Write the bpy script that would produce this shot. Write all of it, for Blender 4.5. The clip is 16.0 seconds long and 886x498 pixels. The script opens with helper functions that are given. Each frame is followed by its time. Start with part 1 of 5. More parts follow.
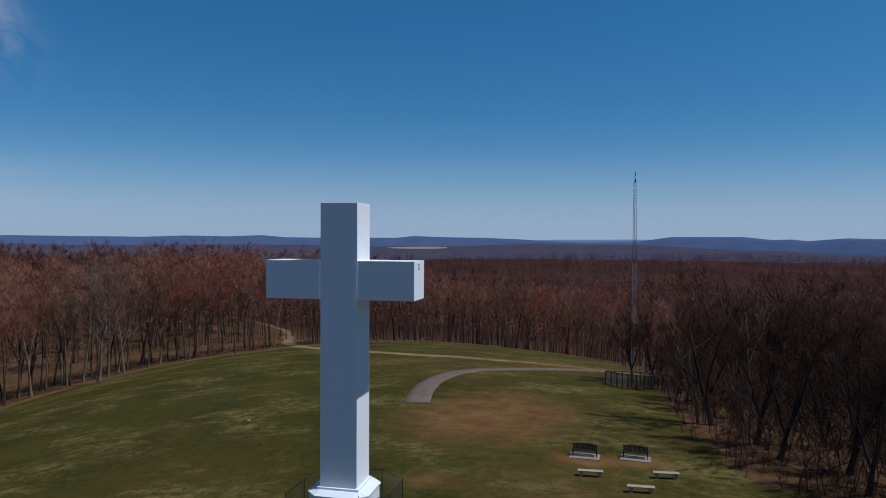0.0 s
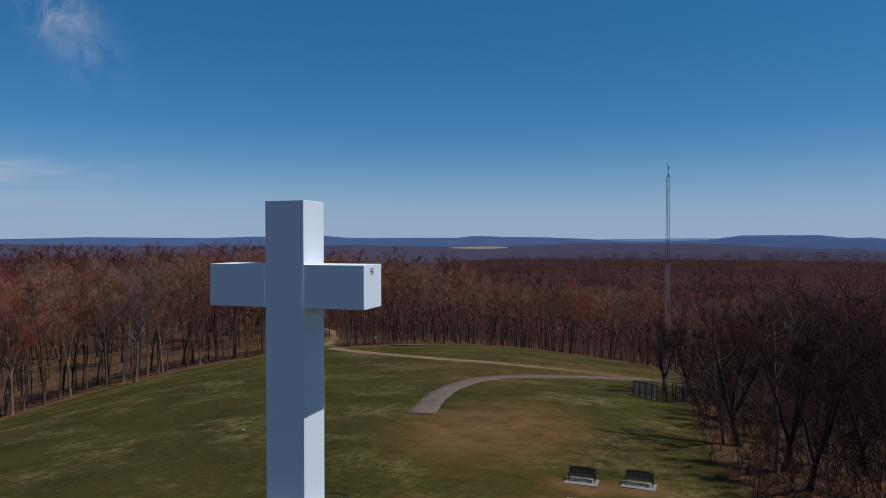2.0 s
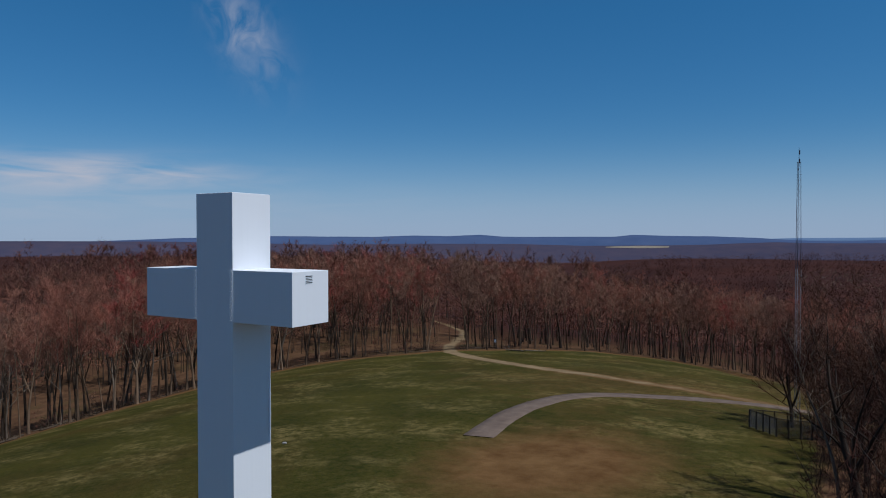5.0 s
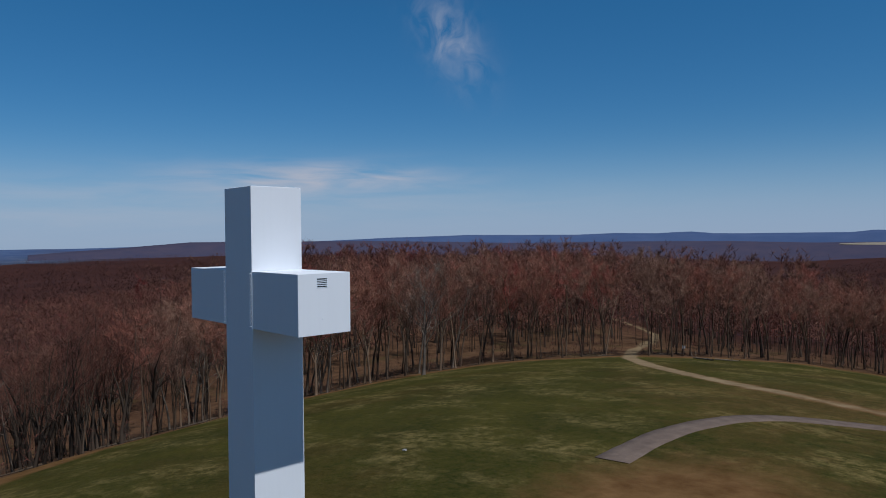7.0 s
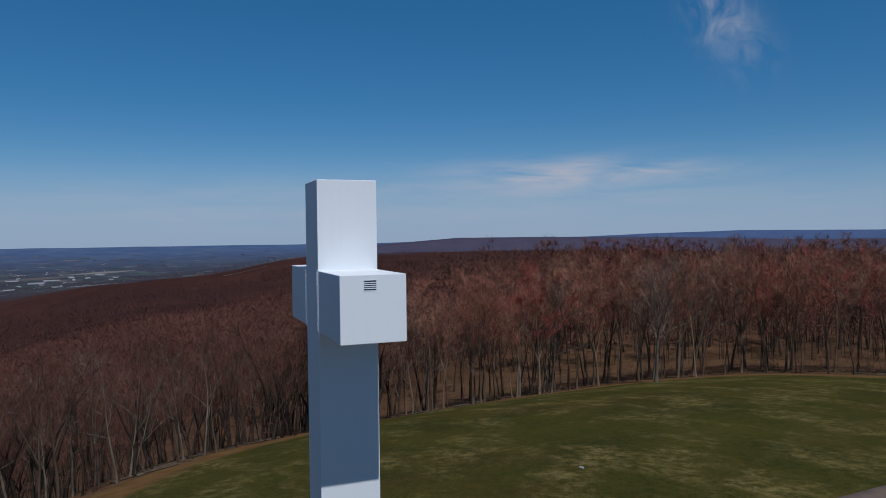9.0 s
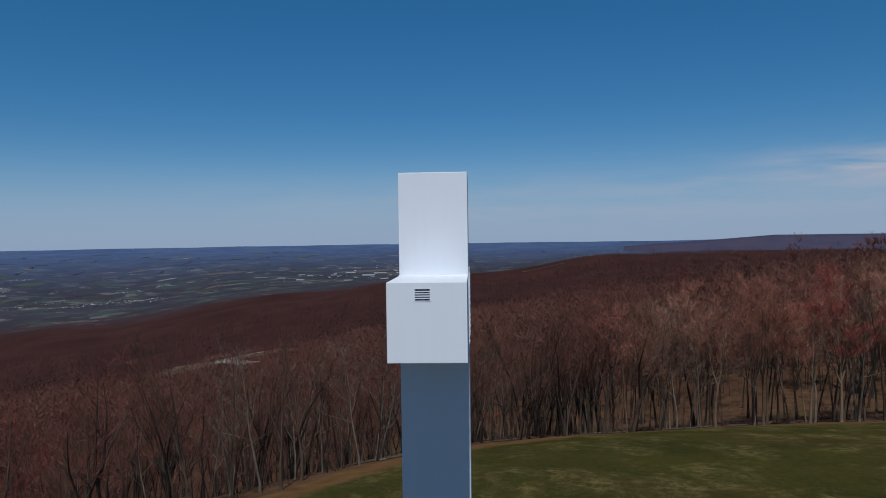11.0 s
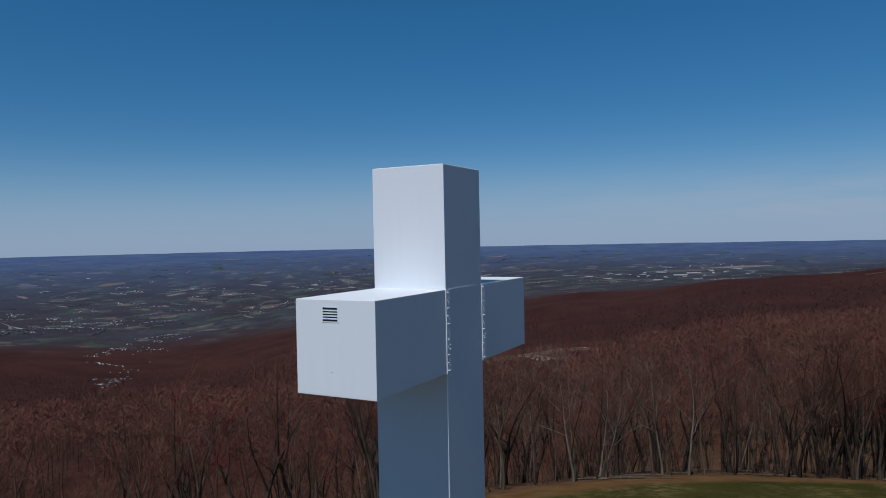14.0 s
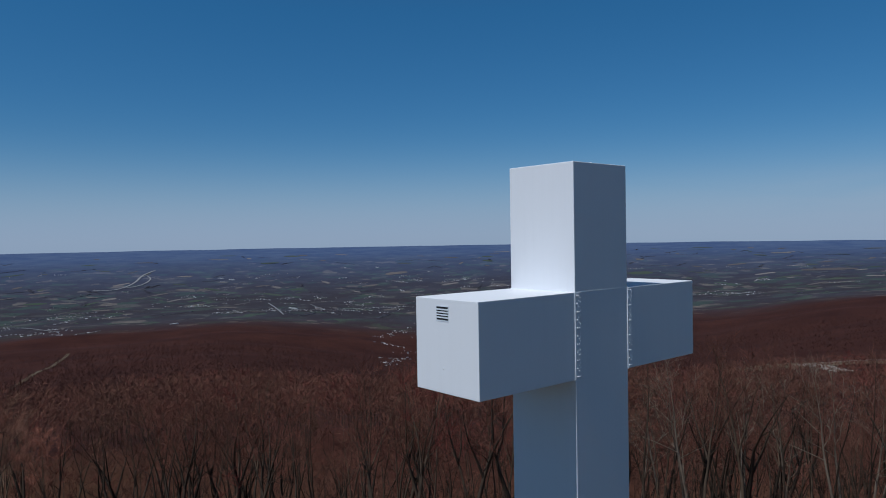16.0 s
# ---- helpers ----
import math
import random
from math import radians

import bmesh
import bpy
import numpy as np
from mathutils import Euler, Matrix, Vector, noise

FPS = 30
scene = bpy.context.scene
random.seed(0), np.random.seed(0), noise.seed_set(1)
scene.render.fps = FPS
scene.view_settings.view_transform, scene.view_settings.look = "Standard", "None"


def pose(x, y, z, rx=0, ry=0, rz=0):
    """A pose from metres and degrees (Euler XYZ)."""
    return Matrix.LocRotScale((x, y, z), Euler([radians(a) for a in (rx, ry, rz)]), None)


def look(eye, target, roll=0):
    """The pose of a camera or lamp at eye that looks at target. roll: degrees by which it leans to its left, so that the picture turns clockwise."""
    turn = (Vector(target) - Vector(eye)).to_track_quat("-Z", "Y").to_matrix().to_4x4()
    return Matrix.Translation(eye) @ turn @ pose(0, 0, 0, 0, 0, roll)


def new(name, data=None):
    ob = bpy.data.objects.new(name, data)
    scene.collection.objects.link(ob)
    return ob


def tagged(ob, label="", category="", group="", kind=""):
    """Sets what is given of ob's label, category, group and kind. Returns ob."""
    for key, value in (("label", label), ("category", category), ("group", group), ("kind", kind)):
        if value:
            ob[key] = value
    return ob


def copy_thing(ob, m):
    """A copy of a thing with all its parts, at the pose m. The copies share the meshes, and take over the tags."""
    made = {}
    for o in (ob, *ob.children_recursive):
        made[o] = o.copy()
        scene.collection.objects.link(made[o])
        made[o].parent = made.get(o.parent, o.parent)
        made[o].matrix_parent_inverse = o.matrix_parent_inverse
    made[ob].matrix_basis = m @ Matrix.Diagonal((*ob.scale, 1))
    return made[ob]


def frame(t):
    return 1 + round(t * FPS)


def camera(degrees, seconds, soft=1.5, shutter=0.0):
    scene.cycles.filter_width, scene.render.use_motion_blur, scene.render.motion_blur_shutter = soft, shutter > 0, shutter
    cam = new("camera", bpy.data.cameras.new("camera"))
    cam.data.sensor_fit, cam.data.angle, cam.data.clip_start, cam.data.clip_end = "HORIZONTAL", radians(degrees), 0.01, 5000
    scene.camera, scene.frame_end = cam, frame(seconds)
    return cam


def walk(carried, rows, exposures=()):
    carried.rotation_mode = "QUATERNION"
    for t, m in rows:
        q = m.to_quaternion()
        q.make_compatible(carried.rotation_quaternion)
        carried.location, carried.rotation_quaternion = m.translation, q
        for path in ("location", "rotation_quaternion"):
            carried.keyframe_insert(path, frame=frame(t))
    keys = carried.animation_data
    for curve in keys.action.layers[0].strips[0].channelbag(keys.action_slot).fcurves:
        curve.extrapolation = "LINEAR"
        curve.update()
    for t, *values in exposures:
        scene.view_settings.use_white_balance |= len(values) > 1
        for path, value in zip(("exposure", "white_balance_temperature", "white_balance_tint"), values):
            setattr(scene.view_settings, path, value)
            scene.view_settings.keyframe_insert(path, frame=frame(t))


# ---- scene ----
# One lens for the whole flight: a slow arc round the cross at 12 m.
cam = camera(65.2, 16.0, soft=1.0)
PATH = [
    (0, pose(11.757, -30.704, 12.091, 89.083, -0.277, 12.396)),
    (0.5, pose(12.601, -29.505, 12.100, 89.109, -0.114, 13.477)),
    (1, pose(13.486, -28.380, 12.096, 89.102, -0.058, 14.730)),
    (1.5, pose(14.403, -27.110, 12.139, 89.028, -0.022, 16.208)),
    (2, pose(15.228, -26.010, 12.136, 89.064, 0.032, 17.438)),
    (2.5, pose(16.072, -24.674, 12.154, 89.057, 0.100, 18.993)),
    (3, pose(16.842, -23.304, 12.167, 89.036, 0.178, 20.984)),
    (5.5, pose(19.971, -15.504, 12.172, 88.966, 0.060, 33.040)),
    (6, pose(20.489, -13.890, 12.138, 88.955, 0.191, 36.392)),
    (6.5, pose(20.901, -12.249, 12.124, 88.907, 0.293, 41.491)),
    (7, pose(21.118, -10.561, 12.076, 88.908, 0.545, 46.930)),
    (7.5, pose(21.454, -9.018, 12.053, 88.885, 0.639, 52.391)),
    (8, pose(21.515, -7.539, 12.039, 88.827, 0.733, 57.478)),
    (8.5, pose(21.623, -5.950, 12.039, 88.802, 0.695, 63.192)),
    (9, pose(21.412, -4.166, 12.056, 88.769, 0.646, 68.240)),
    (9.5, pose(21.356, -2.624, 12.023, 88.858, 0.876, 73.314)),
    (10, pose(20.788, -1.009, 12.047, 88.813, 0.802, 79.897)),
    (12.5, pose(16.542, 5.895, 12.077, 89.123, 0.948, 105.962)),
    (13, pose(15.542, 6.983, 12.091, 89.117, 0.932, 108.590)),
    (13.5, pose(14.723, 7.921, 12.086, 89.128, 1.120, 112.668)),
    (14, pose(14.142, 8.801, 12.099, 89.152, 1.165, 117.920)),
    (14.5, pose(13.644, 9.528, 12.143, 89.041, 1.018, 123.123)),
    (15, pose(13.251, 10.179, 12.162, 89.029, 1.028, 128.377)),
    (15.5, pose(12.786, 10.653, 12.166, 89.064, 1.062, 134.089)),
    (16, pose(12.278, 11.013, 12.193, 89.008, 0.942, 139.662)),
]
walk(cam, PATH, exposures=[(0, 0.05, 6000, 10), (5.5, 0.0, 6000, 10), (10, -0.12, 6000, 10), (16, -0.12, 6000, 10)])

# ---- light: sun high over +X, clear sky ----
SUN_EL = 59.5
sun_dir = Vector((math.cos(radians(SUN_EL)), 0.006, math.sin(radians(SUN_EL)))).normalized()
sun_data = bpy.data.lights.new("sun", "SUN")
sun_data.energy, sun_data.angle, sun_data.color = 3.5, radians(0.53), (0.97, 0.975, 0.95)
sun = new("sun", sun_data)
sun.matrix_world = look((200, 0, 300), Vector((200, 0, 300)) - sun_dir)


def build_world():
    w = bpy.data.worlds.new("sky")
    scene.world = w
    w.use_nodes = True
    nt = w.node_tree
    nt.nodes.clear()
    N, L = nt.nodes.new, nt.links.new
    out, bg = N("ShaderNodeOutputWorld"), N("ShaderNodeBackground")
    sky = N("ShaderNodeTexSky")
    sky.sky_type, sky.sun_disc = "NISHITA", False
    sky.sun_elevation, sky.sun_rotation = radians(SUN_EL), radians(90)
    sky.altitude, sky.air_density, sky.dust_density, sky.ozone_density = 750, 0.9, 0.1, 6.0
    tc = N("ShaderNodeTexCoord")
    sep = N("ShaderNodeSeparateXYZ")
    L(tc.outputs["Generated"], sep.inputs[0])

    def m(op, a, b=None, clamp=False):
        n = N("ShaderNodeMath")
        n.operation, n.use_clamp = op, clamp
        for i, v in enumerate((a, b)):
            if v is None:
                continue
            if isinstance(v, (int, float)):
                n.inputs[i].default_value = v
            else:
                L(v, n.inputs[i])
        return n.outputs[0]

    def bump(v, centre, width):
        d = m("DIVIDE", m("SUBTRACT", v, centre), width)
        return m("POWER", 2.718, m("MULTIPLY", m("MULTIPLY", d, d), -1.0))
    az = m("ARCTAN2", m("MULTIPLY", sep.outputs[0], -1.0), sep.outputs[1])
    el = m("ARCSINE", sep.outputs[2])
    # thin streaks low in the sky and one curl of cirrus above them
    co = N("ShaderNodeCombineXYZ")
    L(m("MULTIPLY", az, 5.0), co.inputs[0])
    L(m("MULTIPLY", el, 34.0), co.inputs[1])
    nz = N("ShaderNodeTexNoise")
    nz.inputs["Scale"].default_value, nz.inputs["Detail"].default_value, nz.inputs["Distortion"].default_value = 1.6, 6, 0.5
    L(co.outputs[0], nz.inputs["Vector"])
    streak = m("MULTIPLY", m("MULTIPLY", m("SUBTRACT", nz.outputs[0], 0.34), 3.4, True), m("MULTIPLY", bump(az, radians(57.3), radians(8.8)), bump(el, radians(4.7), radians(1.15))))
    veil = m("MULTIPLY", m("MULTIPLY", m("SUBTRACT", nz.outputs[0], 0.3), 1.6, True), m("MULTIPLY", bump(az, radians(75), radians(32)), bump(el, radians(2.6), radians(1.9))))
    co2 = N("ShaderNodeCombineXYZ")
    L(m("MULTIPLY", az, 22.0), co2.inputs[0])
    L(m("MULTIPLY", el, 16.0), co2.inputs[1])
    nz2 = N("ShaderNodeTexNoise")
    nz2.inputs["Scale"].default_value, nz2.inputs["Detail"].default_value, nz2.inputs["Distortion"].default_value = 1.3, 7, 1.2
    L(co2.outputs[0], nz2.inputs["Vector"])
    lean = m("SUBTRACT", az, m("MULTIPLY", m("SUBTRACT", el, radians(15)), 0.45))
    curl = m("MULTIPLY", m("MULTIPLY", m("SUBTRACT", nz2.outputs[0], 0.36), 3.2, True), m("MULTIPLY", bump(lean, radians(45.8), radians(2.0)), bump(el, radians(15.6), radians(3.0))))
    cover = m("ADD", m("MULTIPLY", streak, 1.0), m("ADD", m("MULTIPLY", veil, 0.5), m("MULTIPLY", curl, 0.5)), True)
    # deep teal-blue at middle heights, neutral towards the zenith
    ramp = N("ShaderNodeValToRGB")
    e = ramp.color_ramp.elements
    e[0].position, e[0].color = 0.0, (0.8, 1.0, 1.08, 1)
    e[1].position, e[1].color = 1.0, (1.5, 1.12, 0.86, 1)
    for pos, c in ((0.09, (0.74, 1.08, 1.16, 1)), (0.2, (0.72, 1.22, 1.3, 1)), (0.34, (0.95, 1.12, 1.1, 1)), (0.55, (1.42, 1.08, 0.86, 1))):
        ramp.color_ramp.elements.new(pos).color = c
    L(m("DIVIDE", el, radians(90), True), ramp.inputs[0])
    tone = N("ShaderNodeMix")
    tone.data_type, tone.blend_type = "RGBA", "MULTIPLY"
    tone.inputs[0].default_value = 1.0
    L(ramp.outputs[0], tone.inputs[7])
    L(sky.outputs[0], tone.inputs[6])
    hs = N("ShaderNodeHueSaturation")
    hs.inputs["Saturation"].default_value = 1.06
    L(tone.outputs[2], hs.inputs["Color"])
    # pale haze low over the horizon
    haze = N("ShaderNodeMix")
    haze.data_type = "RGBA"
    L(m("MULTIPLY", bump(el, 0.0, radians(4.6)), 0.8), haze.inputs[0])
    L(hs.outputs[0], haze.inputs[6])
    haze.inputs[7].default_value = (5.3, 6.6, 9.0, 1)
    mix = N("ShaderNodeMix")
    mix.data_type = "RGBA"
    L(cover, mix.inputs[0])
    L(haze.outputs[2], mix.inputs[6])
    mix.inputs[7].default_value = (8.2, 8.1, 8.8, 1)
    L(mix.outputs[2], bg.inputs[0])
    bg.inputs[1].default_value = 0.057
    L(bg.outputs[0], out.inputs[0])


build_world()


# ---- materials ----
def material(name, build, rough=0.8, spec=0.3, metal=0.0):
    """A node material; build(N, L, coord) returns (colour socket, height socket or None, bump distance)."""
    mat = bpy.data.materials.new(name)
    mat.use_nodes = True
    nt = mat.node_tree
    N, L = nt.nodes.new, nt.links.new
    bsdf = nt.nodes["Principled BSDF"]
    bsdf.inputs["Roughness"].default_value = rough
    bsdf.inputs["Specular IOR Level"].default_value = spec
    bsdf.inputs["Metallic"].default_value = metal
    col, height, dist = build(N, L)
    L(col, bsdf.inputs["Base Color"])
    if height is not None:
        b = N("ShaderNodeBump")
        b.inputs["Strength"].default_value, b.inputs["Distance"].default_value = 0.6, dist
        L(height, b.inputs["Height"])
        L(b.outputs[0], bsdf.inputs["Normal"])
    return mat


def n_noise(N, L, scale, detail=4, rough=0.55, vec=None, stretch=(1, 1, 1)):
    tc = N("ShaderNodeTexCoord")
    mp = N("ShaderNodeMapping")
    mp.inputs["Scale"].default_value = stretch
    L(vec if vec is not None else tc.outputs["Object"], mp.inputs[0])
    nz = N("ShaderNodeTexNoise")
    nz.inputs["Scale"].default_value, nz.inputs["Detail"].default_value, nz.inputs["Roughness"].default_value = scale, detail, rough
    L(mp.outputs[0], nz.inputs["Vector"])
    return nz.outputs[0]


def n_range(N, L, v, lo, hi, a=0.0, b=1.0):
    r = N("ShaderNodeMapRange")
    r.clamp = True
    for i, x in enumerate((lo, hi, a, b)):
        r.inputs[i + 1].default_value = x
    L(v, r.inputs[0])
    return r.outputs[0]


def n_mix(N, L, fac, a, b, blend="MIX"):
    x = N("ShaderNodeMix")
    x.data_type, x.blend_type = "RGBA", blend
    for i, v in ((0, fac), (6, a), (7, b)):
        if isinstance(v, (int, float)):
            x.inputs[i].default_value = v
        elif isinstance(v, tuple):
            x.inputs[i].default_value = (*v, 1)
        else:
            L(v, x.inputs[i])
    return x.outputs[2]


def n_math(N, L, op, a, b):
    n = N("ShaderNodeMath")
    n.operation, n.use_clamp = op, True
    for i, v in enumerate((a, b)):
        if isinstance(v, (int, float)):
            n.inputs[i].default_value = v
        else:
            L(v, n.inputs[i])
    return n.outputs[0]


def n_attr(N, name):
    a = N("ShaderNodeAttribute")
    a.attribute_name = name
    return a.outputs["Fac"]


def plain(name, a, b, scale=3.0, rough=0.7, spec=0.3, metal=0.0, relief=0.0, stretch=(1, 1, 1), fine=40.0):
    """Two tones mixed by a broad and a fine noise, with slight relief."""
    def build(N, L):
        broad = n_range(N, L, n_noise(N, L, scale, 4, stretch=stretch), 0.3, 0.7)
        small = n_noise(N, L, fine, 3, stretch=stretch)
        fac = n_math(N, L, "MULTIPLY", broad, n_range(N, L, small, 0.25, 0.7, 0.4, 1.0))
        return n_mix(N, L, fac, a, b), (small if relief else None), relief
    return material(name, build, rough, spec, metal)


def build_white(N, L):
    # white paint with rain streaks, faint panel tone and dust
    streak = n_range(N, L, n_noise(N, L, 2.2, 5, stretch=(3.5, 3.5, 0.12)), 0.42, 0.78)
    blot = n_range(N, L, n_noise(N, L, 0.9, 4), 0.35, 0.7)
    grime = n_math(N, L, "MULTIPLY", streak, blot)
    c = n_mix(N, L, n_math(N, L, "MULTIPLY", grime, 0.14), (0.765, 0.77, 0.79), (0.58, 0.59, 0.605))
    return c, n_noise(N, L, 1.3, 2), 0.006


M_WHITE = material("white_painted_steel", build_white, rough=0.55, spec=0.22)
M_WHITE_TRIM = plain("white_trim", (0.7, 0.74, 0.78), (0.76, 0.8, 0.84), 4, 0.45, 0.4)
M_BOLT = plain("galvanised_bolt", (0.78, 0.79, 0.8), (0.86, 0.87, 0.88), 30, 0.35, 0.5, 0.0)
M_DARK_GAP = plain("dark_slot", (0.015, 0.016, 0.018), (0.03, 0.03, 0.033), 12, 0.8, 0.1)
M_IRON = plain("black_iron", (0.012, 0.012, 0.013), (0.03, 0.028, 0.026), 9, 0.5, 0.4, 0.4)
M_WIRE = plain("grey_wire", (0.06, 0.06, 0.062), (0.12, 0.12, 0.12), 9, 0.5, 0.4, 0.5)
M_CONCRETE = plain("pale_concrete", (0.19, 0.16, 0.135), (0.29, 0.255, 0.22), 2.4, 0.85, 0.2, 0, 0.004)
M_STONE_SEAT = plain("cast_stone", (0.25, 0.205, 0.16), (0.4, 0.335, 0.265), 5, 0.85, 0.2, 0, 0.003)
M_GRAVEL = plain("grey_brown_gravel", (0.112, 0.08, 0.064), (0.185, 0.136, 0.108), 0.8, 0.95, 0.1, 0, 0.02, fine=9)
M_MAST = plain("mast_dark_paint", (0.06, 0.06, 0.08), (0.12, 0.11, 0.14), 1.5, 0.5, 0.4, 0.4)
M_MAST_PALE = plain("mast_pale_paint", (0.32, 0.31, 0.32), (0.45, 0.44, 0.45), 1.5, 0.5, 0.4, 0.2)
M_WOOD_POST = plain("weathered_post", (0.035, 0.028, 0.022), (0.075, 0.06, 0.048), 6, 0.85, 0.2, 0, 0.005, (1, 1, 0.2))
M_DEAD = plain("bleached_dead_wood", (0.095, 0.07, 0.05), (0.27, 0.215, 0.165), 3, 0.85, 0.2, 0, 0.01, (1, 1, 0.3))
M_LOG = plain("fallen_log_bark", (0.045, 0.031, 0.021), (0.12, 0.087, 0.06), 3, 0.9, 0.15, 0, 0.01)
M_ROCK = plain("pale_stone", (0.2, 0.19, 0.175), (0.3, 0.285, 0.265), 3, 0.9, 0.2, 0, 0.02)
M_ROOF = plain("grey_roof", (0.07, 0.07, 0.075), (0.14, 0.13, 0.13), 0.2, 0.8, 0.2)
M_SIDING = plain("pale_siding", (0.25, 0.25, 0.26), (0.6, 0.6, 0.62), 0.02, 0.7, 0.2)
M_ROADWAY = plain("far_roadway", (0.2, 0.2, 0.21), (0.3, 0.3, 0.31), 0.05, 0.9, 0.1)
# wooded ridges with the distance haze put into their blue and violet
M_RIDGE_FAR = plain("far_ridge_haze_blue", (0.055, 0.085, 0.17), (0.075, 0.105, 0.195), 0.006, 1.0, 0.0, stretch=(1, 1, 4))
M_RIDGE_MID = plain("middle_ridge_haze_violet", (0.052, 0.05, 0.082), (0.075, 0.06, 0.085), 0.012, 1.0, 0.0, stretch=(1, 1, 4))


def bark(name, a, b, by_object):
    def build(N, L):
        broad = n_range(N, L, n_noise(N, L, 1.2, 3, stretch=(1, 1, 0.35)), 0.3, 0.7)
        if by_object:
            oi = N("ShaderNodeObjectInfo")
            r = n_math(N, L, "POWER", oi.outputs["Random"], 1.7)
        else:
            r = n_attr(N, "tint")
        fac = n_math(N, L, "ADD", n_math(N, L, "MULTIPLY", broad, 0.45), n_math(N, L, "MULTIPLY", r, 0.55))
        small = n_noise(N, L, 14, 3, stretch=(1, 1, 0.3))
        return n_mix(N, L, fac, a, b), small, 0.02
    return material(name, build, 0.9, 0.15)


def twigs(name, by_object, tones):
    """Fine twigs: most grey-brown, some flushed red or tan with swelling buds."""
    def build(N, L):
        if by_object:
            oi = N("ShaderNodeObjectInfo")
            r = oi.outputs["Random"]
        else:
            r = n_attr(N, "tint")
        ramp = N("ShaderNodeValToRGB")
        e = ramp.color_ramp.elements
        e[0].position, e[0].color = 0.0, (*tones[0], 1)
        e[1].position, e[1].color = 1.0, (*tones[5], 1)
        for pos, c in zip((0.3, 0.5, 0.75, 0.9), tones[1:5]):
            ramp.color_ramp.elements.new(pos).color = (*c, 1)
        L(r, ramp.inputs[0])
        v = n_range(N, L, n_noise(N, L, 0.7, 3), 0.3, 0.7, 0.68, 1.3)
        vv = N("ShaderNodeCombineXYZ")
        for i in range(3):
            L(v, vv.inputs[i])
        return n_mix(N, L, 1.0, ramp.outputs[0], vv.outputs[0], "MULTIPLY"), None, 0
    return material(name, build, 0.9, 0.1)


M_BARK = bark("grey_brown_bark", (0.013, 0.0085, 0.006), (0.25, 0.165, 0.105), True)
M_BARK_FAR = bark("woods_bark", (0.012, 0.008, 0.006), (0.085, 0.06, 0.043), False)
M_TWIG = twigs("budding_twigs", True, ((0.16, 0.078, 0.054), (0.3, 0.17, 0.115), (0.24, 0.1, 0.068), (0.29, 0.108, 0.073), (0.33, 0.168, 0.108), (0.3, 0.068, 0.055)))
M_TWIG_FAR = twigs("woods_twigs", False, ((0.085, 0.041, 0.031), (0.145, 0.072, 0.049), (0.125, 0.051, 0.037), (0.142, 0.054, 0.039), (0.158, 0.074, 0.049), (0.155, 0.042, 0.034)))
# dark brush, blackened further for woodland shade and lens falloff
M_TWIG_DARK_FAR = twigs("thicket_twigs_painted_shade", False, ((0.03, 0.016, 0.013), (0.055, 0.026, 0.019), (0.045, 0.02, 0.016), (0.07, 0.028, 0.02), (0.08, 0.042, 0.022), (0.06, 0.02, 0.017)))
M_BARK_BROW = bark("brow_bark", (0.014, 0.009, 0.0065), (0.15, 0.105, 0.072), True)
M_TWIG_BROW = twigs("brow_twigs", True, ((0.06, 0.032, 0.022), (0.11, 0.06, 0.041), (0.085, 0.04, 0.028), (0.1, 0.042, 0.029), (0.12, 0.062, 0.04), (0.11, 0.036, 0.028)))
# dark wood whose colour also holds the tree shade and lens falloff
M_BARK_DARK = bark("dark_bark_painted_shade", (0.01, 0.007, 0.0055), (0.09, 0.065, 0.05), True)
M_TWIG_DARK = twigs("dark_twigs_painted_shade", True, ((0.03, 0.016, 0.013), (0.055, 0.026, 0.019), (0.045, 0.02, 0.016), (0.07, 0.028, 0.02), (0.08, 0.042, 0.022), (0.06, 0.02, 0.017)))
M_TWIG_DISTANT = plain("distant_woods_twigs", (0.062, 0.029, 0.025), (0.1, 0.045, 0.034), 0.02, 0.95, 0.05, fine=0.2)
M_BARK_PALE = plain("pale_bark", (0.09, 0.066, 0.05), (0.25, 0.2, 0.16), 1.4, 0.9, 0.15, 0, 0.01, (1, 1, 0.4))


